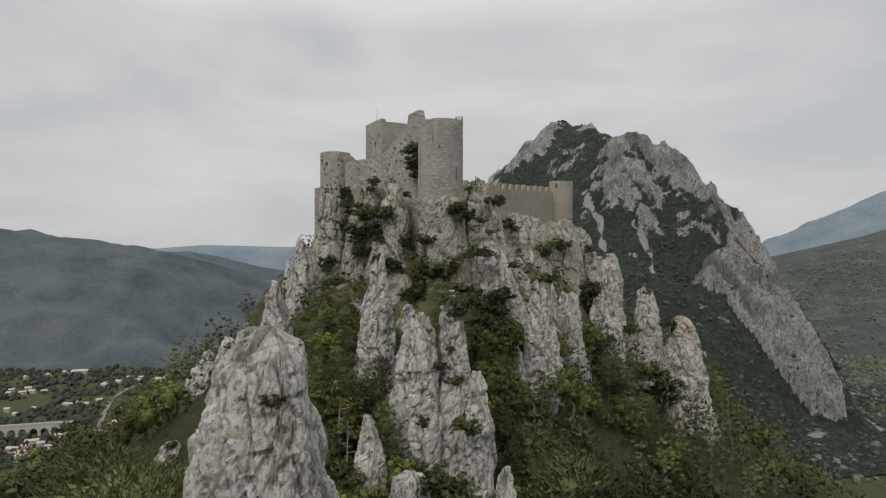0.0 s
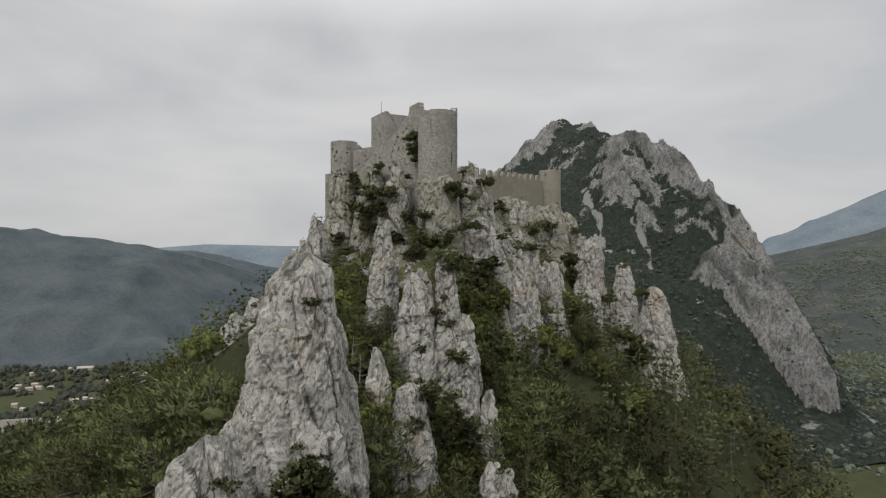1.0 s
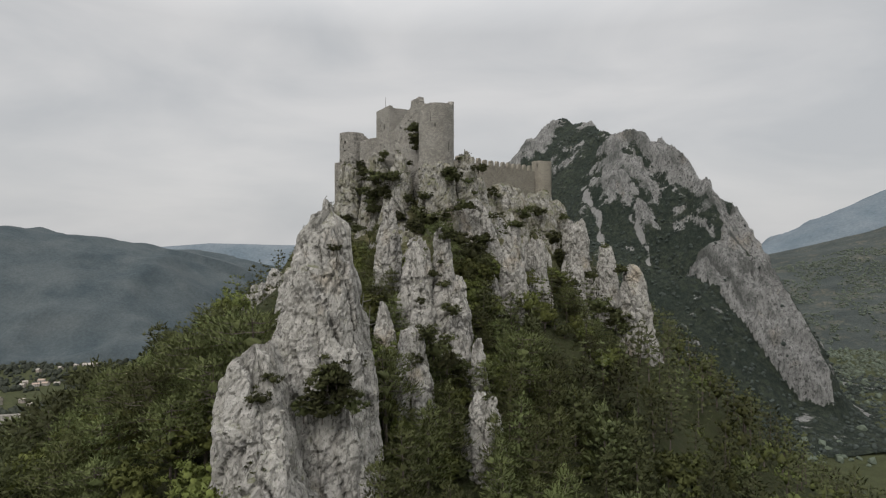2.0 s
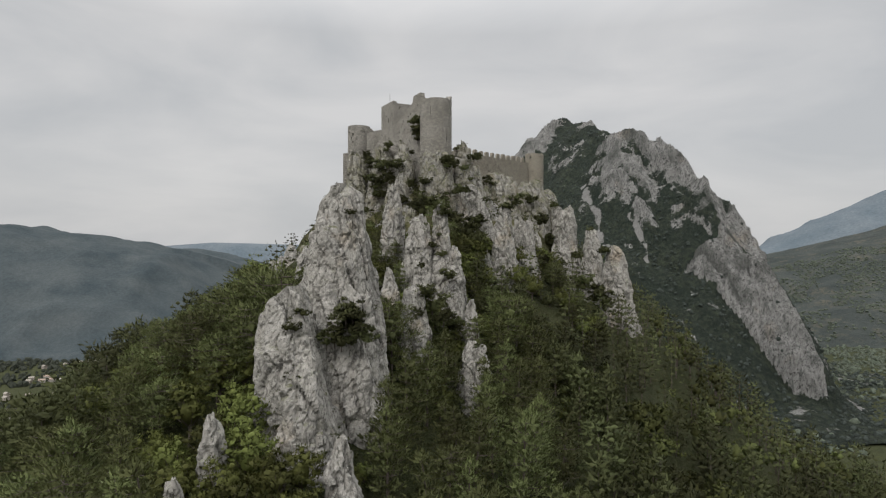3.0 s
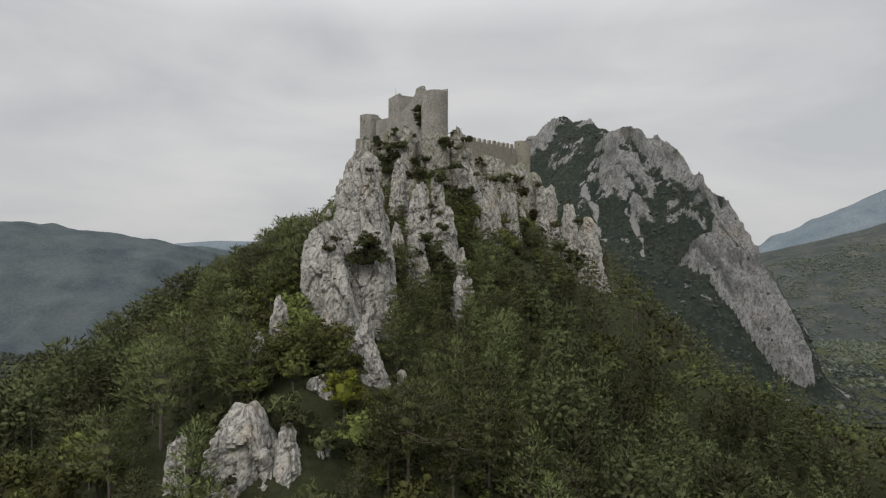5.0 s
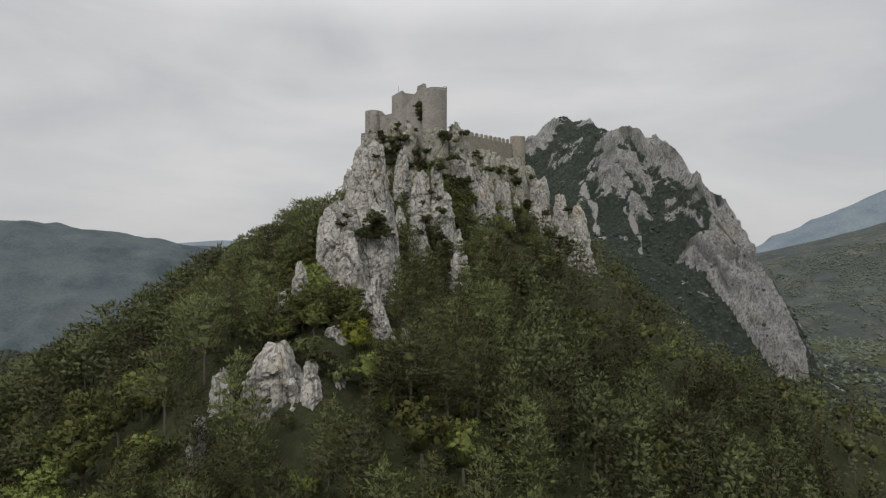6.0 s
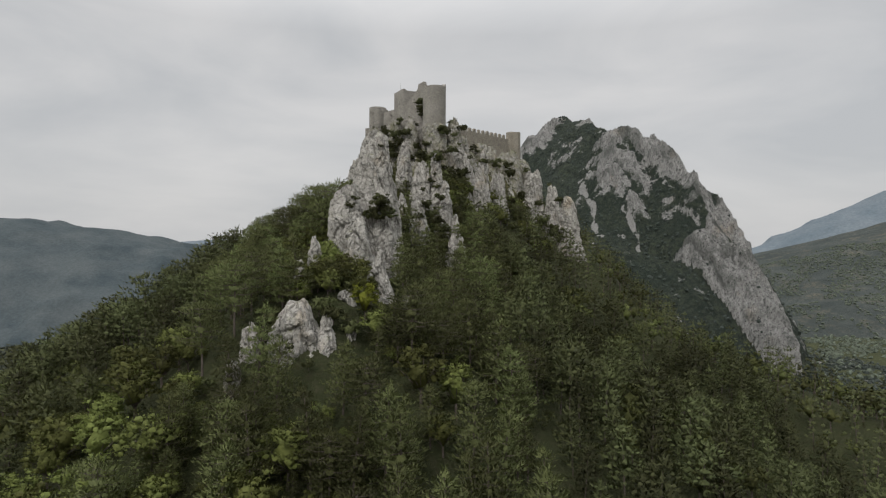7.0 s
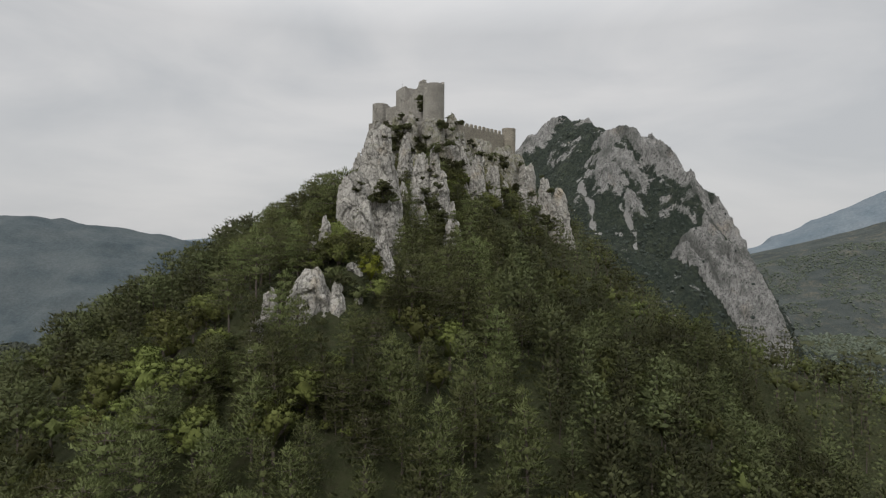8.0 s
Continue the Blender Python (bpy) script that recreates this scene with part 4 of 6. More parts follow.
# west tower
castle_part("west_tower", wall_mesh("west_tower", ring(-20.9, 118.2, 2.85, 36), 1.0, 244, ragged(268.5, 9, 0.12), pockets(rng, 2.85 * 3.2, 2.85 * 6.0, 261, 267.8, 40, 0.32) + [(2.85 * radians(262), 2.85 * radians(262) + 0.2, 259.8, 261.6)], True, 0.05, 5), STONE, "half-round west tower pitted with holes")
castle_part("tower_wing", wall_mesh("tower_wing", [(-19.2, 116.0), (-16.6, 117.6), (-14.2, 121.5)], 1.0, 246, ragged(0, 10, 0.2, ((0, 268.3), (2.0, 267.9), (4.0, 266.0), (8, 265.6))), pockets(rng, 0.4, 3.5, 261, 267, 10, 0.26), False, 0.06, 6), STONE)
castle_part("wall_stub", wall_mesh("wall_stub", [(-25.6, 121.6), (-23.2, 121.0)], 0.9, 244, ragged(262.2, 11, 0.15), (), False, 0.06, 7), STONE)
# crenellated wall and the east tower
MA, MB = Vector((3.5, 116.5)), Vector((27.4, 151.6))
castle_part("crenellated_wall", wall_mesh("crenellated_wall", [MA, MB], 1.3, 242, lambda s: 262.0 + 0.045 * s, pockets(rng, 8, 41, 257, 261.6, 34, 0.3), False, 0.06, 8), STONE_WARM, "long tan stone wall below a row of battlements")
along = (MB - MA).normalized()
for i in range(13):
    s = 2.0 + i * 3.12
    bm = bmesh.new()
    w = 1.75 + 0.25 * rng.uniform(-1, 1)
    ht = 1.35 + 0.15 * rng.uniform(-1, 1)
    outline = [(-w / 2, -0.3), (w / 2, -0.3), (w / 2, ht * 0.68), (w / 2 - 0.25, ht * 0.92), (0.1, ht), (-w / 2 + 0.3, ht * 0.95), (-w / 2, ht * 0.62)]
    lo = [bm.verts.new((a, -0.02, b)) for a, b in outline]
    hi = [bm.verts.new((a, 0.6, b)) for a, b in outline]
    bm.faces.new(lo)
    bm.faces.new(hi[::-1])
    for a in range(len(outline)):
        b = (a + 1) % len(outline)
        bm.faces.new((lo[b], lo[a], hi[a], hi[b]))
    layer = bm.loops.layers.uv.new("UVMap")
    for f in bm.faces:
        for lp in f.loops:
            lp[layer].uv = (lp.vert.co.x + lp.vert.co.y + i * 3.1, lp.vert.co.z)
    me = bpy.data.meshes.new("merlon")
    bm.to_mesh(me)
    bm.free()
    ob = castle_part("merlon", me, STONE_WARM)
    p = MA + along * s
    ob.matrix_basis = Matrix.Translation((p.x, p.y, 262.0 + 0.045 * s)) @ Matrix.Rotation(math.atan2(along.y, along.x), 4, 'Z')
castle_part("east_tower", wall_mesh("east_tower", ring(29.9, 154.6, 2.9, 36), 1.0, 242, ragged(267.0, 12, 0.3), pockets(rng, 2.9 * 3.2, 2.9 * 5.6, 257, 266, 12, 0.2) + [(2.9 * radians(232), 2.9 * radians(232) + 0.35, 265.2, 266.2)], True, 0.05, 9), STONE_WARM, "slim round east tower of tan stone")
mast = bmesh.new()
bmesh.ops.create_cone(mast, cap_ends=True, segments=8, radius1=0.06, radius2=0.03, depth=3.6, matrix=Matrix.Translation((-13.2, 122.0, 276.4)))
me = bpy.data.meshes.new("lightning_rod")
mast.to_mesh(me)
mast.free()
castle_part("lightning_rod", me, BARK, "thin metal lightning rod")

# ---- trees and shrubs ----
ICO_T = (1 + 5 ** 0.5) / 2
ICO = np.array([(-1, ICO_T, 0), (1, ICO_T, 0), (-1, -ICO_T, 0), (1, -ICO_T, 0), (0, -1, ICO_T), (0, 1, ICO_T), (0, -1, -ICO_T), (0, 1, -ICO_T), (ICO_T, 0, -1), (ICO_T, 0, 1), (-ICO_T, 0, -1), (-ICO_T, 0, 1)]) / 1.9
ICO_FACES = np.array([(0, 11, 5), (0, 5, 1), (0, 1, 7), (0, 7, 10), (0, 10, 11), (1, 5, 9), (5, 11, 4), (11, 10, 2), (10, 7, 6), (7, 1, 8), (3, 9, 4), (3, 4, 2), (3, 2, 6), (3, 6, 8), (3, 8, 9), (4, 9, 5), (2, 4, 11), (6, 2, 10), (8, 6, 7), (9, 8, 1)])
OCT = np.array([(1, 0, 0), (0, 1, 0), (-1, 0, 0), (0, -1, 0), (0, 0, 1), (0, 0, -1)], dtype=float)
OCT_FACES = np.array([(0, 1, 4), (1, 2, 4), (2, 3, 4), (3, 0, 4), (1, 0, 5), (2, 1, 5), (3, 2, 5), (0, 3, 5)])


def pad(rs, centre, radius, high, leaves, size, slim, fill=0.42, small=False, way=None):
    """One cushion of foliage: an uneven dense heart and leaves standing out of it, or sprays of needles that all point
    one way. Triangles and a soft normal for each corner."""
    v, f = (OCT, OCT_FACES) if small else (ICO, ICO_FACES)
    scale = np.array([radius, radius, high])
    tri = []
    if way is None or small:
        tri.append((v * rs.uniform(0.6, 1.2, (len(v), 1)) * fill)[f] * scale)
    d = rs.normal(0, 1, (leaves, 3))
    d[:, 2] = np.abs(d[:, 2]) * 0.9 - 0.35
    d /= np.linalg.norm(d, axis=1)[:, None]
    at = d * rs.uniform(0.35, 1.05, (leaves, 1)) * scale
    a = (d if way is None else 0.45 * d + np.asarray(way)) + 0.45 * rs.normal(0, 1, (leaves, 3)) + np.array([0, 0, 0.25])
    a /= np.linalg.norm(a, axis=1)[:, None]
    b = np.cross(a, rs.normal(0, 1, (leaves, 3)))
    b /= np.linalg.norm(b, axis=1)[:, None] + 1e-9
    k = size * rs.uniform(0.6, 1.4, (leaves, 1))
    tri.append(np.stack([at + a * k, at - a * k * 0.4 + b * k * slim, at - a * k * 0.4 - b * k * slim], 1))
    tri = np.concatenate(tri)
    out = tri / (scale ** 1.5)
    out /= np.linalg.norm(out, axis=2)[:, :, None] + 1e-9
    n = np.cross(tri[:, 1] - tri[:, 0], tri[:, 2] - tri[:, 0])
    n /= np.linalg.norm(n, axis=1)[:, None] + 1e-9
    back = (n * out.mean(1)).sum(1) < 0
    tri[back], out[back] = tri[back][:, ::-1], out[back][:, ::-1]
    n[back] *= -1
    return tri + np.asarray(centre), 0.36 * out + 0.14 * n[:, None, :]


def crown_of(pads, axis_point):
    """Joins the pads; their normals lean towards the crown's own form and the sky."""
    v = np.concatenate([p[0] for p in pads]).reshape(-1, 3)
    out = v - axis_point(v)
    out /= np.linalg.norm(out, axis=1)[:, None] + 1e-6
    n = np.concatenate([p[1] for p in pads]).reshape(-1, 3) + 1.0 * out + np.array([0, 0, 0.2])
    n /= np.linalg.norm(n, axis=1)[:, None] + 1e-9
    return v, n


def tube(path, radii, sides=6):
    """A tapered tube along path as triangles (k, 3, 3)."""
    path = np.asarray(path, dtype=float)
    out = []
    ang = np.arange(sides) / sides * 2 * np.pi
    rings = []
    for i in range(len(path)):
        d = path[min(i + 1, len(path) - 1)] - path[max(i - 1, 0)]
        d /= np.linalg.norm(d) + 1e-9
        u = np.cross(d, (0.3, 0.9, 0.1))
        u /= np.linalg.norm(u)
        w = np.cross(d, u)
        rings.append(path[i] + radii[i] * (np.cos(ang)[:, None] * u + np.sin(ang)[:, None] * w))
    for r0, r1 in zip(rings, rings[1:]):
        for k in range(sides):
            m = (k + 1) % sides
            out += [r0[k], r0[m], r1[m], r0[k], r1[m], r1[k]]
    return np.array(out)


def pine_arrays(seed, h, wide, fine=1.0, flat_top=False):
    """Foliage and wood of a pine h metres tall: whorls of limbs, each ending in flat cushions of needles."""
    rs = np.random.RandomState(seed)
    bend = rs.normal(0, 0.045 * h, 2)
    axis = lambda t: np.array([bend[0] * t * t, bend[1] * t * t, h * t])
    near = fine > 0.5
    wood = [tube([axis(t) for t in (-0.1, 0.2, 0.45, 0.7, 0.95)], [0.018 * h, 0.014 * h, 0.011 * h, 0.007 * h, 0.003 * h], 6) if near else tube([axis(-0.05), axis(0.85)], [0.016 * h, 0.005 * h], 3)]
    leaves, small = (44, False) if near else (11, True) if fine > 0.2 else (2, True)
    size = 0.29 if near else 0.48 if fine > 0.2 else 0.6
    pads = []
    t = 0.42 if flat_top else rs.uniform(0.12, 0.22)
    while t < 0.96:
        if flat_top:
            reach = wide * (0.45 + 0.55 * math.sin(math.pi * min(1, (t - 0.3) / 0.66)))
        else:
            reach = wide * (1.02 - t) ** 0.7 * min(1.0, 0.4 + 1.6 * t)
        a0 = rs.uniform(0, 6.28)
        limbs = rs.randint(3, 6) if fine > 0.2 else 3
        for k in range(limbs):
            a = a0 + (k + rs.uniform(-0.3, 0.3)) * 2 * np.pi / limbs
            ln = reach * rs.uniform(0.6, 1.12)
            p0 = axis(t)
            tip = p0 + np.array([math.cos(a) * ln, math.sin(a) * ln, rs.uniform(0.02, 0.26) * ln])
            if near:
                wood.append(tube([p0, (p0 + tip) / 2 - np.array([0, 0, 0.06 * ln]), tip], [0.005 * h, 0.0035 * h, 0.0015 * h], 3))
            r = rs.uniform(0.25, 0.38) * wide * (0.7 + 0.3 * ln / wide) * (1.0 if fine > 0.2 else 1.35)
            pads.append(pad(rs, p0 + (tip - p0) * 0.86, r, r * rs.uniform(0.5, 0.78), leaves, size, 0.24, 0.36, small, (0.8 * math.cos(a), 0.8 * math.sin(a), 0.5)))
            if fine > 0.2 and ln > 0.45 * wide:
                b = a + rs.uniform(-0.5, 0.5)
                c = p0 + np.array([math.cos(b) * ln * 0.5, math.sin(b) * ln * 0.5, 0.1 * ln])
                pads.append(pad(rs, c, r * 0.9, r * 0.6, int(leaves * 0.6), size, 0.24, 0.36, small, (0.6 * math.cos(b), 0.6 * math.sin(b), 0.7)))
        t += (0.098 if not flat_top else 0.075) * rs.uniform(0.8, 1.2) * (1.0 if fine > 0.2 else 1.5)
    pads.append(pad(rs, axis(0.97), 0.13 * wide, 0.24 * wide, leaves, size, 0.24, 0.36, small, (0, 0, 1.2)))
    for q in (0.36, 0.5, 0.64, 0.78):
        r = 0.40 * wide * ((0.3 if q < 0.45 else 1.0) if flat_top else (1.02 - q) ** 0.7)
        pads.append(pad(rs, axis(q), r, 0.10 * h, leaves, size, 0.26, 0.5, small))
    low_ = np.array([0.0, 0.0, -0.28 * wide])
    return (*crown_of(pads, lambda p: np.column_stack([bend[0] * (p[:, 2] / h) ** 2, bend[1] * (p[:, 2] / h) ** 2, p[:, 2]]) + low_), np.concatenate(wood))


def broad_arrays(seed, h, wide, fine=1.0, low=False):
    """Foliage and wood of an oak-like tree, or of a shrub when low: many rounded cushions over a lumpy crown."""
    rs = np.random.RandomState(seed)
    base = 0.08 if low else 0.26
    near = fine > 0.5
    wood = [tube([(0, 0, -0.1 * h), (0.02 * h, 0, 0.3 * h), (0.03 * h, 0.03 * h, 0.6 * h)], [0.03 * h, 0.022 * h, 0.008 * h], 5 if near else 4)]
    leaves, small = (38, False) if near else (12, True) if fine > 0.2 else (3, True)
    size = (0.13 if low else 0.18) if near else 0.36 if fine > 0.2 else 0.55
    count = (24 if low else 46) if near else 30 if fine > 0.2 else 13
    mid_ = np.array([0, 0, h * (base + (1 - base) * 0.35)])
    pads = [pad(rs, mid_, 0.6 * wide, 0.32 * h, leaves, size, 0.5, 0.8, small)]
    for k in range(count):
        a, e = rs.uniform(0, 2 * np.pi), rs.uniform(-0.35, 1.0)
        r = rs.uniform(0.6, 0.98) * (1 + (0.36 if low else 0.2) * math.sin(3 * a + seed) * math.sin(2 * e + a))
        c = np.array([math.cos(a) * math.sqrt(max(0, 1 - e * e * 0.9)) * wide * r, math.sin(a) * math.sqrt(max(0, 1 - e * e * 0.9)) * wide * r, h * (base + (1 - base) * (0.40 + 0.5 * e * r))])
        if near and k % 3 == 0:
            wood.append(tube([(0.02 * h, 0, 0.25 * h), c * 0.6 + np.array([0, 0, 0.1 * h]), c], [0.010 * h, 0.006 * h, 0.002 * h], 3))
        g = rs.uniform(0.17, 0.34) * wide * (1.0 if fine > 0.2 else 1.5)
        pads.append(pad(rs, c, g, g * rs.uniform(0.65, 0.95), leaves, size, 0.5, small=small))
    return (*crown_of(pads, lambda p: mid_ + 0 * p), np.concatenate(wood))


def tri_mesh(name, v, normals=None):
    me = mesh_from(name, v, np.arange(len(v)).reshape(-1, 3), normals is not None)
    if normals is not None:
        me.normals_split_custom_set_from_vertices(np.asarray(normals, dtype=np.float32))
    return me


def tree_thing(kind, arrays, mat, label, category, group):
    """A tree standing at its foot: trunk with limbs, and crown."""
    ob = tagged(new(kind), label, category, group)
    part("crown", tri_mesh("crown", arrays[0], arrays[1]), mat, ob)
    part("trunk" if category == "tree" else "stem", tri_mesh("trunk", arrays[2]), BARK, ob)
    return ob


PINES = [[pine_arrays(300 + i, 10.6, w, fine, ft) for fine in (1.0, 0.30, 0.055)] for i, (w, ft) in enumerate(((4.0, False), (3.5, False), (4.3, False), (3.8, False), (4.3, True), (4.0, True)))]
OAKS = [[broad_arrays(400 + i, 7.5, w, fine) for fine in (1.0, 0.34, 0.08)] for i, w in enumerate((3.0, 3.4, 2.6, 3.2))]
SHRUBS = [broad_arrays(500 + i, 2.0, w, 1.0, True) for i, w in enumerate((1.15, 1.4, 1.0, 1.25))]
PINE_LABEL = ("young dark green pine with a narrow crown on the slope", "old flat-topped dark green pine on the ridge")
pine_models = [tree_thing("pine_tree", a[0], PINE, PINE_LABEL[i > 3], "tree", "pines on the slope") for i, a in enumerate(PINES)]
oak_models = [tree_thing("broadleaf_tree", a[0], LEAF, "rounded green broadleaf tree among the pines", "tree", "broadleaf trees on the slope") for a in OAKS]
lime_model = tree_thing("broadleaf_tree", OAKS[2][0], YELLOW, "bright yellow-green broadleaf tree below the outcrop", "tree", "broadleaf trees on the slope")
shrub_models = [tree_thing("shrub", a, SHRUB, "dark green shrub growing on the limestone cliff", "shrub", "shrubs on the crags") for a in SHRUBS]
CRAG_SPOTS = [(o.location.x, o.location.y, max(o.dimensions.x, o.dimensions.y)) for o in scene.objects if o.name.startswith("limestone_crag")]


def used(models):
    """The first copy of each model is the model itself."""
    state = {m: True for m in models}

    def place(m, at):
        if state.get(m):
            state[m] = False
            m.matrix_basis = at
            return m
        return copy_thing(m, at)
    return place


place_tree = used(pine_models + oak_models + shrub_models + [lime_model])


def stand(x, y, z, size, turn):
    return Matrix.LocRotScale((x, y, z), Euler((0, 0, turn)), (size, size, size))


def copy_scaled(m, x, y, z, size, turn):
    ob = place_tree(m, pose(x, y, z, 0, 0, math.degrees(turn)))
    ob.scale = (size, size, size)
    return ob


tree_rng = np.random.RandomState(77)
tx, ty = np.meshgrid(np.arange(-230, 330, 5.5), np.arange(-125, 260, 5.5))
tx, ty = (tx + tree_rng.uniform(-2.5, 2.5, tx.shape)).ravel(), (ty + tree_rng.uniform(-2.5, 2.5, ty.shape)).ravel()
tz = land(tx, ty)
keep_tree = (tz < 248) & (np.abs(tx - 4) < 0.8 * (ty + 112) + 22) & (ty < 190)
for cx, cy, w in CRAG_SPOTS:
    keep_tree &= np.hypot(tx - cx, ty - cy) > 0.36 * w + 0.5
for x0, x1, y0, y1 in ((-22, -9, -12, -4), (-8, -3, 0, 9), (-22, -16, 5, 15), (-19, -6, 10, 26)):
    keep_tree &= ~((tx > x0) & (tx < x1) & (ty > y0) & (ty < y1))
keep_tree &= ~((tz > 232) & (tree_rng.rand(len(tx)) < 0.45))
tx, ty, tz = tx[keep_tree], ty[keep_tree], tz[keep_tree]
order = np.argsort(np.hypot(0.8 * (tx + 12), np.maximum(0, np.abs(ty - 8) - 45)))
is_pine = (vnoise(tx / 22, ty / 22, 0 * tx, 91) + 0.9 * tree_rng.uniform(-1, 1, len(tx))) > -0.25 - 0.45 * (tx > 8)
crowns, crown_normals, tints, woods = {0: [], 1: []}, {0: [], 1: []}, {0: [], 1: []}, []
n_pine = n_oak = 0
for i in order:
    turn, grow = tree_rng.uniform(0, 6.28), tree_rng.uniform(0.75, 1.25) * (0.5 if tz[i] > 229 else 0.75 if tz[i] > 218 else 1.0)
    lod = 1 if ty[i] < 75 and abs(tx[i]) < 85 else 2
    if is_pine[i]:
        old = tree_rng.rand() < (0.5 if tx[i] < -18 else 0.12)
        k = tree_rng.randint(4, 6) if old else tree_rng.randint(0, 4)
        n_pine += 1
        if n_pine <= 150:
            copy_scaled(pine_models[k], tx[i], ty[i], tz[i], grow, turn)
            continue
        arrays, kind = PINES[k][lod], 0
    else:
        k = tree_rng.randint(0, 4)
        n_oak += 1
        if n_oak <= 80:
            copy_scaled(oak_models[k], tx[i], ty[i], tz[i], grow, turn)
            continue
        arrays, kind = OAKS[k][lod], 1
    m = np.array(stand(tx[i], ty[i], tz[i], grow, turn))
    crowns[kind].append(arrays[0] @ m[:3, :3].T + m[:3, 3])
    crown_normals[kind].append(arrays[1] @ (m[:3, :3].T / grow))
    tints[kind].append(np.full(len(arrays[0]), tree_rng.rand()))
    woods.append(arrays[2] @ m[:3, :3].T + m[:3, 3])
for kind, name, mat, label in ((0, "pine_forest", FOREST_PINE, "dense dark green pine forest covering the slope"), (1, "broadleaf_woods", FOREST_LEAF, "green broadleaf woods mixed into the forest")):
    forest = part(name, tri_mesh(name, np.concatenate(crowns[kind]), np.concatenate(crown_normals[kind])), mat)
    float_attr(forest.data, "tint", np.concatenate(tints[kind]))
    tagged(forest, label, "forest", kind="stuff")
tagged(part("forest_trunks", tri_mesh("forest_trunks", np.concatenate(woods)), BARK), "thin grey-brown trunks of the forest trees", "forest", kind="stuff")
copy_scaled(lime_model, -8.4, 3.5, float(land(np.array([-8.4]), np.array([3.5]))[0]), 0.9, 0.4)

# tall old pines beside the spire
for x, y, size in ((-19.6, 41.5, 1.5), (-23, 44, 1.35), (-27, 41, 1.15), (-25.5, 47, 1.25), (-30, 38, 1.0), (-33, 34, 0.9), (-35.3, 30.5, 0.85), (-29, 45, 1.05), (-22.5, 36.5, 1.15), (-26, 34, 0.95), (-31, 30, 0.9), (-38, 26, 0.9), (-21.5, 49, 1.1)):
    copy_scaled(pine_models[4 + tree_rng.randint(0, 2)], x, y, float(land(np.array([float(x)]), np.array([float(y)]))[0]) - 0.3, size, tree_rng.uniform(0, 6.28))

# shrubs and young trees on the terrace and below the front outcrop
for x, y, size in ((-8.5, -6, 1.5), (-29, -9, 1.5), (-28, -14, 1.8), (-19, -18, 1.7), (-13, -18, 1.9), (-25, -19, 1.8), (-6, 0, 1.5), (-3, 3, 1.6), (0, 7, 1.7), (-6.5, 4, 1.3), (-17, 8, 1.9), (-20, 6, 1.6), (-14, 12, 2.0), (-18, 13, 1.7), (-11, 10, 1.9), (-22, 13, 1.8), (-16, 18, 1.7), (-9, 14, 1.6), (-23, 2, 1.6), (-19, 2, 1.5)):
    copy_scaled(shrub_models[tree_rng.randint(0, 4)], x, y, float(land(np.array([float(x)]), np.array([float(y)]))[0]) - 0.2, size, tree_rng.uniform(0, 6.28))

# small trees on the ridge behind the outcrop
for x, y, size in ((-17, 12, 0.85), (-21.6, 13, 0.8), (-18, 7.5, 0.8), (-22.6, 8, 0.75), (-15, 9, 0.85), (-13, 13, 0.9), (-16.4, 17, 0.9), (-10, 10.5, 0.85), (-23.4, 17, 0.85), (-24.4, 11, 0.8), (-11.4, 16.5, 0.75), (-18.6, 3.6, 0.7), (-14.5, 4.4, 0.7)):
    copy_scaled(oak_models[tree_rng.randint(0, 4)], x, y, float(land(np.array([float(x)]), np.array([float(y)]))[0]) - 0.2, size, tree_rng.uniform(0, 6.28))

# broadleaf trees filling the hollows between the pinnacles
for x, y, size in ((5, 80, 1.0), (7.5, 82, 1.05), (9, 87, 0.9), (6, 76, 0.95), (8.4, 77, 0.9), (10, 80, 0.8), (-3, 60, 0.75), (0, 60, 0.8), (2.6, 58.6, 0.75), (-1, 57.4, 0.7), (3.6, 57, 0.7), (5.2, 72, 0.8), (17, 90, 0.7), (24, 104, 0.8), (27, 108, 0.8), (16.6, 84, 0.75), (-12, 84, 0.7), (-14, 78, 0.75), (-11, 76, 0.7), (-16, 70, 0.75), (-12.5, 68, 0.8)):
    copy_scaled(oak_models[tree_rng.randint(0, 4)], x, y, float(land(np.array([float(x)]), np.array([float(y)]))[0]) - 0.2, size, tree_rng.uniform(0, 6.28))

# shrubs along the top edge of the front outcrop
for x, y, z, size in ((-20.5, -1.5, 207.3, 1.5), (-18, -0.5, 209.0, 1.7), (-15, 0.0, 209.8, 1.6), (-12.5, -1.0, 208.6, 1.5), (-10, -1.5, 206.5, 1.6), (-17.2, -8.5, 205.5, 0.6), (-14.5, -8.8, 203.0, 0.7), (-22.5, -3, 205.5, 1.4)):
    copy_scaled(shrub_models[tree_rng.randint(0, 4)], x, y, z - 0.5, size, tree_rng.uniform(0, 6.28))


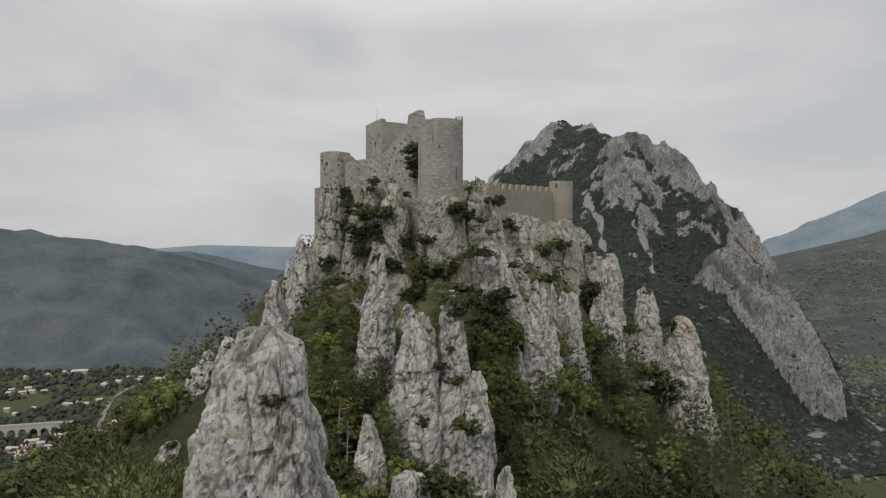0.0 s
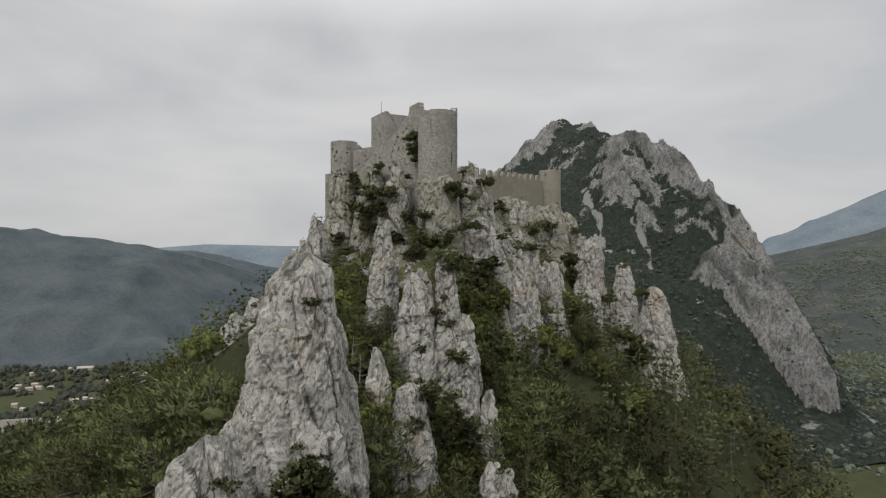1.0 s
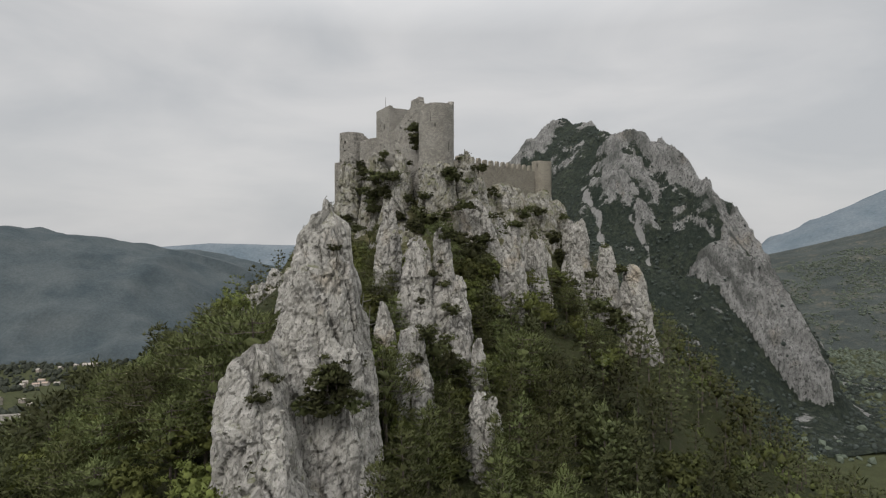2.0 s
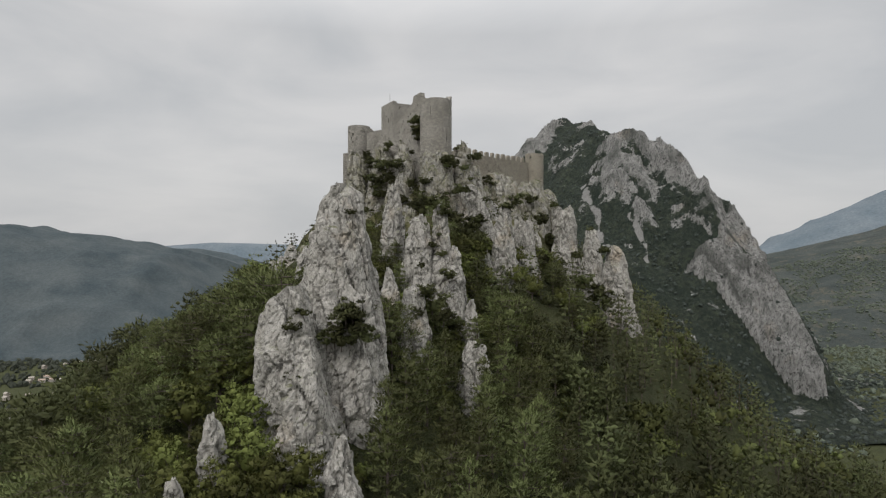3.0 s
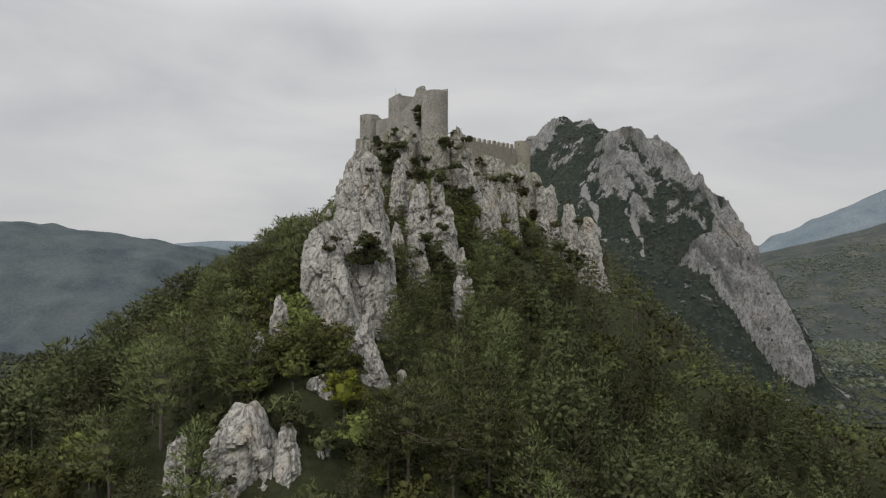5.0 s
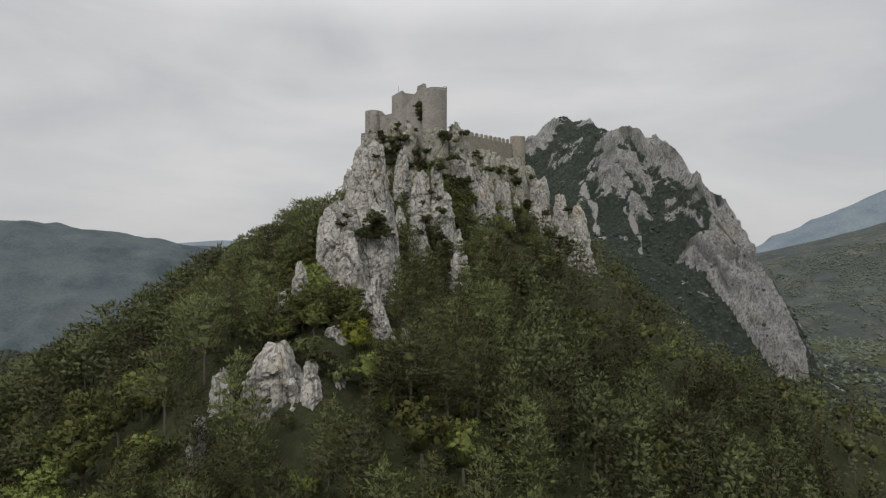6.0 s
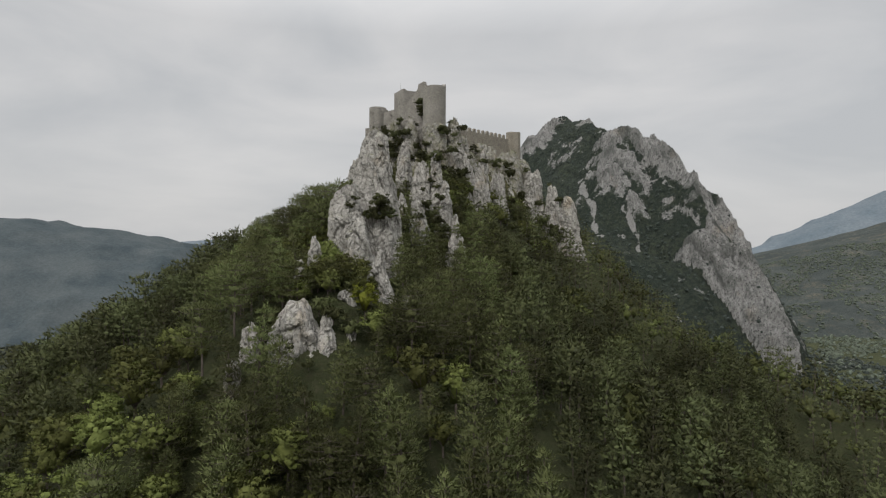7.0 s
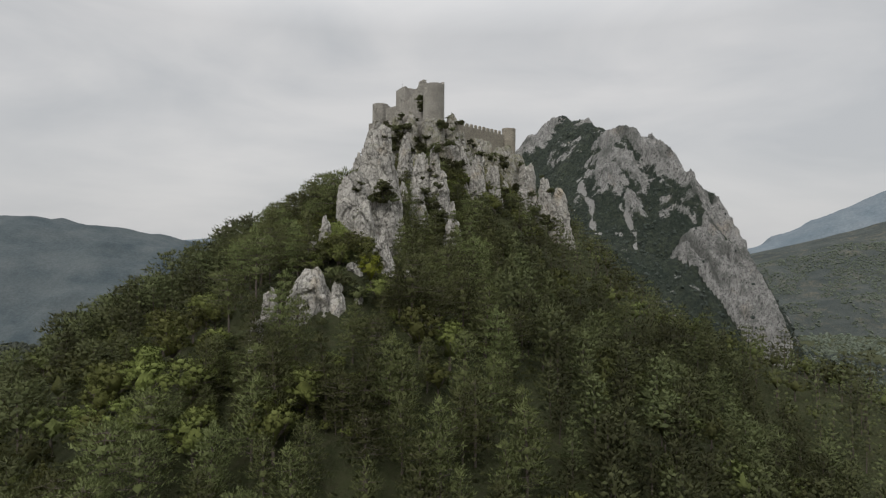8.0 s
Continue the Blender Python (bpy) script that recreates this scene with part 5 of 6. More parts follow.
def dead_tree(h, seed):
    """A bare standing trunk with broken limbs."""
    rs = np.random.RandomState(seed)
    ob = tagged(new("dead_tree"), "bare grey dead pine trunk with broken limbs", "tree", "dead trees")
    part("trunk", tri_mesh("trunk", tube([(0, 0, -0.5), (0.1, 0, 0.35 * h), (0.05, 0.15, 0.7 * h), (0.2, 0.1, h)], [0.16, 0.12, 0.08, 0.03], 7)), DEAD, ob)
    for _ in range(9):
        z, a, ln = rs.uniform(0.4, 0.95) * h, rs.uniform(0, 6.28), rs.uniform(0.5, 1.6)
        part("limb", tri_mesh("limb", tube([(0.08, 0.08, z), (0.08 + math.cos(a) * ln * 0.6, 0.08 + math.sin(a) * ln * 0.6, z + 0.12 * ln), (math.cos(a) * ln, math.sin(a) * ln, z + rs.uniform(0.1, 0.6) * ln)], [0.045, 0.03, 0.012], 4)), DEAD, ob)
    return ob


for n, (x, y, h) in enumerate(((-9.2, 58, 9.5), (-10.8, 63, 7.5), (-24.5, -4.5, 6.0), (-23, 40, 8.0))):
    ob = dead_tree(h, 700 + n)
    ob.location = (x, y, float(land(np.array([x]), np.array([float(y)]))[0]))

# the pine that stands before the outcrop
copy_scaled(pine_models[1], -21.6, -8.6, float(land(np.array([-21.6]), np.array([-8.6]))[0]) - 0.2, 1.12, 1.3)

# young growth filling the ground in front of the outcrop
for _ in range(90):
    x, y = tree_rng.uniform(-31, -5), tree_rng.uniform(-26, -13.5)
    z = float(land(np.array([x]), np.array([y]))[0]) - 0.2
    if y > -16 or tree_rng.rand() < 0.5:
        copy_scaled(oak_models[tree_rng.randint(0, 4)], x, y, z, tree_rng.uniform(0.28, 0.46), tree_rng.uniform(0, 6.28))
    else:
        copy_scaled(pine_models[tree_rng.randint(0, 4)], x, y, z, tree_rng.uniform(0.35, 0.6), tree_rng.uniform(0, 6.28))

# bushes on the terraces round the outcrops
for x0, x1, y0, y1, count in ((-12, 3, -4, 12, 44), (-23, -6, 4, 26, 60), (8, 34, 55, 94, 70), (3, 15, -12, 18, 26), (-6, 8, 40, 60, 20)):
    for _ in range(count):
        x, y = tree_rng.uniform(x0, x1), tree_rng.uniform(y0, y1)
        m, size = (shrub_models[tree_rng.randint(0, 4)], tree_rng.uniform(0.9, 1.7)) if tree_rng.rand() < 0.42 else (oak_models[tree_rng.randint(0, 4)], tree_rng.uniform(0.26, 0.42))
        turn = tree_rng.uniform(0, 6.28)
        if all(math.hypot(x - cx, y - cy) > 0.40 * w for cx, cy, w in CRAG_SPOTS):
            copy_scaled(m, x, y, float(land(np.array([x]), np.array([y]))[0]) - 0.2, size, turn)

# small trees crowding the gullies
for a, b, w in GULLIES:
    steps = int(math.dist(a, b) / 2.4)
    for s in range(steps):
        for side in (-0.7, 0.0, 0.7):
            f = (s + tree_rng.uniform(0, 1)) / steps
            x, y = a[0] + (b[0] - a[0]) * f + side * w + tree_rng.uniform(-0.8, 0.8), a[1] + (b[1] - a[1]) * f + tree_rng.uniform(-0.8, 0.8)
            z = float(land(np.array([x]), np.array([y]))[0])
            m, size = (oak_models[tree_rng.randint(0, 4)], tree_rng.uniform(0.5, 0.9)) if tree_rng.rand() < 0.5 else (pine_models[tree_rng.randint(0, 6)], tree_rng.uniform(0.45, 0.8))
            copy_scaled(m, x, y, z - 0.2, size, tree_rng.uniform(0, 6.28))

# shrubs rooted on the ledges, and scrub on the steep ground between the crags
scrub, scrub_normals = [], []
for n, (x, y, z, w) in enumerate(LEDGES):
    size, turn, k = tree_rng.uniform(0.25, 0.85) * min(1.0, 0.5 + w / 12), tree_rng.uniform(0, 6.28), tree_rng.randint(0, 4)
    if n % 10 == 0 and n < 400:
        copy_scaled(shrub_models[k], x, y, z - 0.25, size, turn)
    else:
        m = np.array(stand(x, y, z - 0.2, size * 0.8, turn))
        scrub.append(SHRUBS[k][0][-3 * 174:] @ m[:3, :3].T + m[:3, 3])
        scrub_normals.append(SHRUBS[k][1][-3 * 174:] @ (m[:3, :3].T / (size * 0.8)))
sx, sy = tree_rng.uniform(-40, 55, 1900), tree_rng.uniform(40, 160, 1900)
sz = land(sx, sy)
for x, y, z in zip(sx, sy, sz):
    if 222 < z < 257 and y < 108 + 1.55 * max(x, 0) - 0.9 * min(x, 0):
        size, k = tree_rng.uniform(0.5, 1.25), tree_rng.randint(0, 4)
        m = np.array(stand(x, y, z - 0.2, size, tree_rng.uniform(0, 6.28)))
        scrub.append(SHRUBS[k][0][-3 * 174:] @ m[:3, :3].T + m[:3, 3])
        scrub_normals.append(SHRUBS[k][1][-3 * 174:] @ (m[:3, :3].T / size))
tagged(part("cliff_scrub", tri_mesh("cliff_scrub", np.concatenate(scrub), np.concatenate(scrub_normals)), SHRUB), "dark green scrub between the limestone crags", "shrub", kind="stuff")

# undergrowth closing the forest floor
under, under_normals = [], []
ux, uy = tree_rng.uniform(-60, 60, 1700), tree_rng.uniform(-55, 60, 1700)
uz = land(ux, uy)
for x, y, z in zip(ux, uy, uz):
    if abs(x - 4) < 0.8 * (y + 112) + 22 and not (-22 < x < -9 and -8 < y < -1):
        size, k = tree_rng.uniform(0.9, 2.0), tree_rng.randint(0, 4)
        m = np.array(stand(x, y, z - 0.2, size, tree_rng.uniform(0, 6.28)))
        under.append(SHRUBS[k][0][-3 * 87:] @ m[:3, :3].T + m[:3, 3])
        under_normals.append(SHRUBS[k][1][-3 * 87:] @ (m[:3, :3].T / size))
tagged(part("undergrowth", tri_mesh("undergrowth", np.concatenate(under), np.concatenate(under_normals)), SHRUB), "low green bushes under the forest trees", "shrub", kind="stuff")

# larger shrubs at their places on the cliff: x, y, z, size
SHRUBS_UPPER = [(-4.5, 98.4, 262.4, 2.0), (-4.7, 98.3, 265.2, 1.4), (-11.6, 98.9, 255.3, 1.16), (3.7, 90.1, 254.0, 1.39), (1.7, 90.3, 254.8, 0.9), (-1.1, 91.2, 253.7, 0.75), (6.0, 92.0, 253.8, 0.92), (-6.0, 98.5, 258.3, 0.71), (-1.6, 89.8, 245.5, 2.77), (-3.1, 69.2, 244.1, 1.33), (1.4, 66.5, 243.6, 1.41), (5.0, 90.3, 248.7, 1.39), (14.3, 88.2, 244.7, 1.29), (27.6, 140.0, 248.1, 1.32), (23.1, 96.8, 242.0, 1.94), (31.3, 131.0, 237.4, 2.51), (38.3, 114.8, 241.3, 0.93), (41.3, 111.9, 235.6, 1.33), (4.2, 88.7, 241.9, 2.1), (6.2, 83.7, 239.3, 2.31), (8.9, 91.4, 241.6, 1.82), (5.6, 81.4, 236.7, 1.51), (-0.2, 65.3, 236.9, 0.83), (0.8, 65.6, 238.9, 0.51), (-1.8, 55.7, 233.6, 0.74)]
SHRUBS_MIDDLE = [(-9.6, 93.6, 254.6, 1.5), (-11.4, 95.4, 251.6, 1.7), (-6.0, 92.6, 250.2, 1.3), (-13.0, 101.6, 255.6, 1.6), (-9.0, 92.6, 247.0, 1.6), (-14.4, 102.4, 252.0, 1.7), (2.6, 90.4, 255.4, 1.2), (-16.6, 106.6, 257.0, 1.4), (-11.8, 104.0, 260.6, 1.2), (8.2, 97.4, 257.0, 1.2), (-2.6, 90.2, 250.6, 1.2), (12.4, 118.2, 253.8, 1.5), (20.4, 121.0, 249.4, 1.6), (25.6, 131.6, 250.0, 1.6), (2.3, 59.8, 232.1, 1.08), (11.9, 87.7, 234.1, 1.77), (12.3, 86.7, 231.7, 1.44), (19.9, 95.6, 233.7, 1.31), (-13.7, 101.2, 248.6, 1.45), (-17.1, 113.6, 259.0, 1.61), (-15.7, 112.0, 256.1, 1.19), (-16.2, 92.0, 244.2, 1.18), (-18.0, 110.8, 253.5, 1.18), (-20.3, 106.9, 247.3, 1.15), (-15.5, 36.8, 231.6, 0.54), (-13.8, 27.5, 229.2, 0.69), (-14.8, 36.2, 230.1, 0.4), (-12.0, 36.5, 236.3, 0.26), (-10.0, 35.5, 229.0, 1.48), (-10.5, 35.3, 226.8, 1.4), (-9.0, 35.6, 226.2, 1.05), (-15.2, 25.8, 227.8, 0.53), (4.3, 51.4, 219.5, 1.12), (-3.1, 49.5, 221.3, 0.98), (8.2, 71.2, 226.9, 1.52), (8.5, 65.6, 225.9, 1.17), (0.0, 53.4, 226.8, 2.23), (-1.6, 52.1, 229.0, 1.53)]
SHRUBS_LOWER = [(2.1, 58.1, 224.1, 1.67), (-2.5, 50.2, 226.2, 1.29), (34.8, 112.3, 234.4, 1.42), (35.1, 105.4, 228.1, 1.94), (39.9, 109.9, 225.0, 2.23), (42.1, 109.1, 223.0, 1.83), (10.8, 91.8, 247.0, 0.83), (21.8, 126.5, 248.8, 0.99), (34.1, 140.2, 249.2, 1.21), (-8.4, 97.4, 258.2, 0.62), (-9.3, 96.0, 253.2, 0.69), (-14.3, 110.5, 259.8, 0.88), (-7.9, 35.5, 222.3, 0.71), (-9.4, 63.2, 230.0, 1.51), (-9.5, 58.1, 227.8, 1.55), (12.3, 82.4, 227.1, 1.55), (13.0, 69.6, 225.6, 1.64), (-6.3, 71.9, 242.1, 0.68), (14.8, 86.7, 239.0, 0.64), (23.9, 95.7, 234.1, 1.05), (30.5, 110.8, 233.0, 1.0), (-11.4, 34.9, 230.4, 0.39), (-9.6, 30.6, 228.2, 1.8), (-8.4, 31.2, 226.4, 1.5), (-10.8, 30.2, 226.0, 1.5)]
for x, y, z, size in SHRUBS_UPPER + SHRUBS_MIDDLE + SHRUBS_LOWER:
    big = size > 1.0
    copy_scaled(shrub_models[tree_rng.randint(0, 4)], x, y, z - 0.3 * size, size * 0.95, tree_rng.uniform(0, 6.28))
    if big:
        for _ in range(2):
            copy_scaled(shrub_models[tree_rng.randint(0, 4)], x + tree_rng.uniform(-1, 1) * size, y - 0.3, z - 0.3 * size + tree_rng.uniform(-0.7, 0.5) * size, size * tree_rng.uniform(0.5, 0.8), tree_rng.uniform(0, 6.28))

# ---- the valley: village, viaduct, roads and far woods ----
WALL_PALE = make_plain("pale_render", (0.28, 0.26, 0.235), (0.36, 0.335, 0.30), 0.6)
WALL_TAN = make_plain("tan_render", (0.25, 0.22, 0.19), (0.32, 0.285, 0.25), 0.6)
ROOF_TILE = make_plain("clay_roof", (0.27, 0.205, 0.165), (0.36, 0.285, 0.24), 0.8)
ROOF_PALE = make_plain("weathered_roof", (0.26, 0.235, 0.205), (0.33, 0.30, 0.265), 0.8)
ROOF_RED = make_plain("red_sheet_roof", (0.27, 0.12, 0.095), (0.33, 0.16, 0.13), 0.8)
PANE = make_plain("dark_pane", (0.03, 0.035, 0.04), (0.06, 0.065, 0.07), 1.0, 0.2)
PIER_STONE = make_plain("viaduct_stone", (0.26, 0.245, 0.22), (0.36, 0.34, 0.31), 0.4)
ASPHALT = make_plain("road_surface", (0.09, 0.09, 0.086), (0.14, 0.138, 0.13), 0.5)
# leaf greens lightened and greyed: valley haze painted into the colour
FAR_LEAF_HAZED = make_leaf("hazed_valley_leaves", (0.068, 0.082, 0.062), (0.105, 0.12, 0.088))
FAR_PINE = make_leaf("mountain_leaves", (0.054, 0.066, 0.060), (0.070, 0.082, 0.072))


def floor_at(x, y):
    return float(land(np.array([float(x)]), np.array([float(y)]))[0])


def box(name, x0, x1, y0, y1, z0, z1, mat, parent, label=""):
    bm = bmesh.new()
    bmesh.ops.create_cube(bm, size=1.0, matrix=Matrix.LocRotScale(((x0 + x1) / 2, (y0 + y1) / 2, (z0 + z1) / 2), None, (x1 - x0, y1 - y0, z1 - z0)))
    me = bpy.data.meshes.new(name)
    bm.to_mesh(me)
    bm.free()
    return part(name, me, mat, parent, label)


def house(w, d, h, wall_mat, roof_mat, label):
    """A gabled house at the origin: walls with gables, two roof slopes with eaves, windows and a door."""
    ob = tagged(new("village_house"), label, "house", "houses in the valley")
    r = h + d * 0.24
    v = [(-w / 2, -d / 2, -2), (w / 2, -d / 2, -2), (w / 2, d / 2, -2), (-w / 2, d / 2, -2), (-w / 2, -d / 2, h), (w / 2, -d / 2, h), (w / 2, d / 2, h), (-w / 2, d / 2, h), (-w / 2, 0, r), (w / 2, 0, r)]
    me = bpy.data.meshes.new("wall")
    me.from_pydata(v, [], [(0, 1, 5, 4), (2, 3, 7, 6), (1, 2, 6, 9, 5), (3, 0, 4, 8, 7), (3, 2, 1, 0)])
    part("wall", me, wall_mat, ob)
    e, t = 0.5, 0.3
    me = bpy.data.meshes.new("roof")
    drop = e * 0.48
    prof = [(-d / 2 - e, h - drop), (0, r), (d / 2 + e, h - drop), (d / 2 + e, h - drop + t), (0, r + t), (-d / 2 - e, h - drop + t)]
    vv = [(s * (w / 2 + e), y, z) for s in (-1, 1) for y, z in prof]
    me.from_pydata(vv, [], [(0, 1, 4, 5), (1, 2, 3, 4), (11, 10, 7, 6), (10, 9, 8, 7)] + [(i, i + 6, (i + 1) % 6 + 6, (i + 1) % 6) for i in range(6)])
    part("roof", me, roof_mat, ob)
    n = max(2, int(w / 4))
    for i in range(n):
        x = -w / 2 + w * (i + 0.5) / n
        for z in ((1.2, 4.0) if h > 5 else (1.2,)):
            if i == 0 and z < 2:
                box("door", x - 0.5, x + 0.5, -d / 2 - 0.06, -d / 2 + 0.1, 0, 2.1, BARK, ob)
            else:
                box("window", x - 0.5, x + 0.5, -d / 2 - 0.05, -d / 2 + 0.1, z, z + 1.3, PANE, ob)
    return ob


HOUSES = [
    house(13, 9, 6.0, WALL_PALE, ROOF_TILE, "pale rendered village house with clay tile roof"),
    house(10, 8, 5.6, WALL_TAN, ROOF_PALE, "tan village house with weathered pale roof"),
    house(18, 9, 6.5, WALL_TAN, ROOF_TILE, "long tan village house with clay tile roof"),
    house(11, 8, 3.4, WALL_PALE, ROOF_PALE, "low pale bungalow with weathered roof"),
    house(34, 14, 5.5, WALL_PALE, ROOF_PALE, "long pale shed with a low roof"),
    house(24, 11, 6.0, WALL_PALE, ROOF_RED, "workshop with a red sheet roof"),
]
place_house = used(HOUSES)
house_rng = random.Random(21)


def settle(spots, models):
    """Sets houses down on the valley floor: (x, y) each."""
    for x, y in spots:
        place_house(HOUSES[house_rng.choice(models)], pose(x, y, floor_at(x, y), 0, 0, house_rng.uniform(-35, 35)))


# by the viaduct
settle([(-613, 896), (-595, 882), (-600, 910), (-586, 924), (-568, 889), (-583, 869), (-596, 858), (-625, 886), (-563, 936), (-549, 949), (-535, 964), (-589, 942), (-580, 899), (-557, 912), (-571, 906), (-605, 874), (-523, 974), (-616, 914)], (0, 1, 2))
# across the river
settle([(-870, 1262), (-858, 1275), (-843, 1290), (-890, 1250), (-880, 1295), (-903, 1277)], (0, 1, 3))
settle([(-905, 1400), (-886, 1430), (-940, 1375), (-870, 1415), (-855, 1442)], (1, 3))
settle([(-702, 1145), (-690, 1158), (-668, 1145), (-660, 1170), (-716, 1160)], (1, 3))
settle([(-700, 1320), (-716, 1345), (-708, 1375), (-722, 1300), (-690, 1395), (-676, 1350), (-735, 1330)], (0, 1, 3))
settle([(-830, 1100), (-800, 1120), (-770, 1100), (-760, 1135), (-850, 1130)], (1, 3))
place_house(HOUSES[4], pose(-857, 1440, floor_at(-857, 1440), 0, 0, 15))
place_house(HOUSES[4], pose(-627, 1355, floor_at(-627, 1355), 0, 0, -30))
place_house(HOUSES[4], pose(-540, 1030, floor_at(-540, 1030), 0, 0, 24))
place_house(HOUSES[5], pose(-535, 1000, floor_at(-535, 1000), 0, 0, 20))

# the railway viaduct
viaduct = tagged(new("railway_viaduct"), "grey stone railway viaduct with round arches", "bridge")
VA, VB = Vector((-900.0, 872.0)), Vector((-586.0, 958.0))
DECK = -21.0
v_dir = (VB - VA).normalized()
viaduct.matrix_basis = Matrix.Translation((VA.x, VA.y, 0)) @ Matrix.Rotation(math.atan2(v_dir.y, v_dir.x), 4, 'Z')
BAY, BAYS = 14.9, int((VB - VA).length / 14.9)
arch_r, spring = 5.7, -33.5
curve = [(-BAY / 2, spring), (-arch_r, spring)] + [(-arch_r * math.cos(math.pi * k / 14), spring + arch_r * math.sin(math.pi * k / 14)) for k in range(1, 14)] + [(arch_r, spring), (BAY / 2, spring), (BAY / 2, DECK - 1.0), (-BAY / 2, DECK - 1.0)]
arch_mesh = bpy.data.meshes.new("arch")
n_c = len(curve)
av = [(a, y, b) for y in (-2.4, 2.4) for a, b in curve[:-2]] + [(a, y, DECK - 1.0) for y in (-2.4, 2.4) for a, b in curve[:-2]]
k_c = n_c - 2
af = []
for k in range(k_c - 1):
    af += [(k, k + 1, 2 * k_c + k + 1, 2 * k_c + k), (k_c + k + 1, k_c + k, 3 * k_c + k, 3 * k_c + k + 1), (k + 1, k, k_c + k, k_c + k + 1)]
arch_mesh.from_pydata(av, [], af)
pier_bm = bmesh.new()
bmesh.ops.create_cone(pier_bm, cap_ends=True, segments=4, radius1=3.3, radius2=2.6, depth=26, matrix=Matrix.Rotation(math.pi / 4, 4, 'Z'))
pier_mesh = bpy.data.meshes.new("pier")
pier_bm.to_mesh(pier_mesh)
pier_bm.free()
for i in range(BAYS):
    part("arch", arch_mesh, PIER_STONE, viaduct).location = (BAY * (i + 0.5), 0, 0)
    part("pier", pier_mesh, PIER_STONE, viaduct).location = (BAY * (i + 1), 0, spring - 13)
box("deck", -10, BAY * BAYS + 20, -2.9, 2.9, DECK - 1.0, DECK, PIER_STONE, viaduct)
for y in (-2.9, 2.5):
    box("parapet", -10, BAY * BAYS + 20, y, y + 0.4, DECK, DECK + 1.0, PIER_STONE, viaduct)


def ribbon(name, line, width, mat, label, category, lift=0.6):
    """A road or path laid on the land along line."""
    pts = []
    for a, b in zip(line, line[1:]):
        n = max(2, int(math.dist(a, b) / 8))
        pts += [(a[0] + (b[0] - a[0]) * k / n, a[1] + (b[1] - a[1]) * k / n) for k in range(n)]
    pts = np.array(pts + [line[-1]])
    t = np.gradient(pts, axis=0)
    t /= np.linalg.norm(t, axis=1)[:, None]
    side = np.stack([t[:, 1], -t[:, 0]], -1) * width / 2
    v = []
    for p in (pts - side, pts + side):
        v.append(np.column_stack([p, land(pts[:, 0], pts[:, 1]) + lift]))
    v = np.concatenate(v)
    low = v - np.array([0, 0, 1.2])
    n = len(pts)
    f = [(k, k + 1, n + k + 1, n + k) for k in range(n - 1)] + [(k + 1, k, 2 * n + k, 2 * n + k + 1) for k in range(n - 1)] + [(n + k, n + k + 1, 3 * n + k + 1, 3 * n + k) for k in range(n - 1)]
    return tagged(part(name, mesh_from(name, np.concatenate([v, low]), f, False), mat), label, category, kind="structure")


ribbon("road_valley", [(-560, 990), (-600, 1080), (-640, 1180), (-650, 1260), (-640, 1330), (-655, 1460), (-640, 1600)], 7, ASPHALT, "pale road through the valley", "road", 2.0)
ribbon("road_village", [(-640, 930), (-600, 915), (-560, 985)], 7, ASPHALT, "village street between the houses", "road", 1.0)


def lumps(rs):
    """One far tree as an uneven many-faced clump, points and triangles."""
    return ICO * rs.uniform(0.65, 1.3, (12, 1)) + rs.normal(0, 0.12, (12, 3)), ICO_FACES


LUMPS = [lumps(np.random.RandomState(600 + k)) for k in range(12)]


def far_woods(name, x, y, z, size, mat, label, tall=1.15):
    rs = np.random.RandomState(len(x))
    vs, fs, n = [], [], 0
    for a, b, c, s in zip(x, y, z, size):
        v, f = LUMPS[rs.randint(0, 12)]
        g = rs.uniform(0, 6.28)
        co, si = math.cos(g), math.sin(g)
        w = np.column_stack([v[:, 0] * co - v[:, 1] * si, v[:, 0] * si + v[:, 1] * co, v[:, 2] * tall + 0.5])
        vs.append(w * s + np.array([a, b, c]))
        fs.append(f + n)
        n += 12
    return tagged(part(name, mesh_from(name, np.concatenate(vs), np.concatenate(fs), False), mat), label, "forest", kind="stuff")


far_rng = np.random.RandomState(8)
HOUSE_SPOTS = np.array([(o.location.x, o.location.y) for o in scene.objects if o.name.startswith("village_house")])


def clear_of_houses(x, y, gap=11.0):
    return np.min(np.hypot(x[:, None] - HOUSE_SPOTS[:, 0], y[:, None] - HOUSE_SPOTS[:, 1]), axis=1) > gap


n_w = 9000
x, y = far_rng.uniform(-1600, -120, n_w), far_rng.uniform(560, 1750, n_w)
thick = vnoise(x / 90, y / 90, 0 * x, 3) > -0.35
near_road = away(x, y, [(-560, 990), (-600, 1080), (-640, 1180), (-650, 1260), (-640, 1330), (-655, 1460), (-640, 1600)]) > 13
seen_ = (np.abs(x) < 0.78 * y + 60) & (x / y < -0.30)
ok = clear_of_houses(x, y) & thick & near_road & seen_ & (np.abs((x - VA.x) * -v_dir.y + (y - VA.y) * v_dir.x) > 9)
x, y = x[ok], y[ok]
far_woods("valley_woods", x, y, land(x, y) - 0.5, far_rng.uniform(3.2, 7.5, len(x)), FAR_LEAF_HAZED, "scattered green trees on the valley floor")
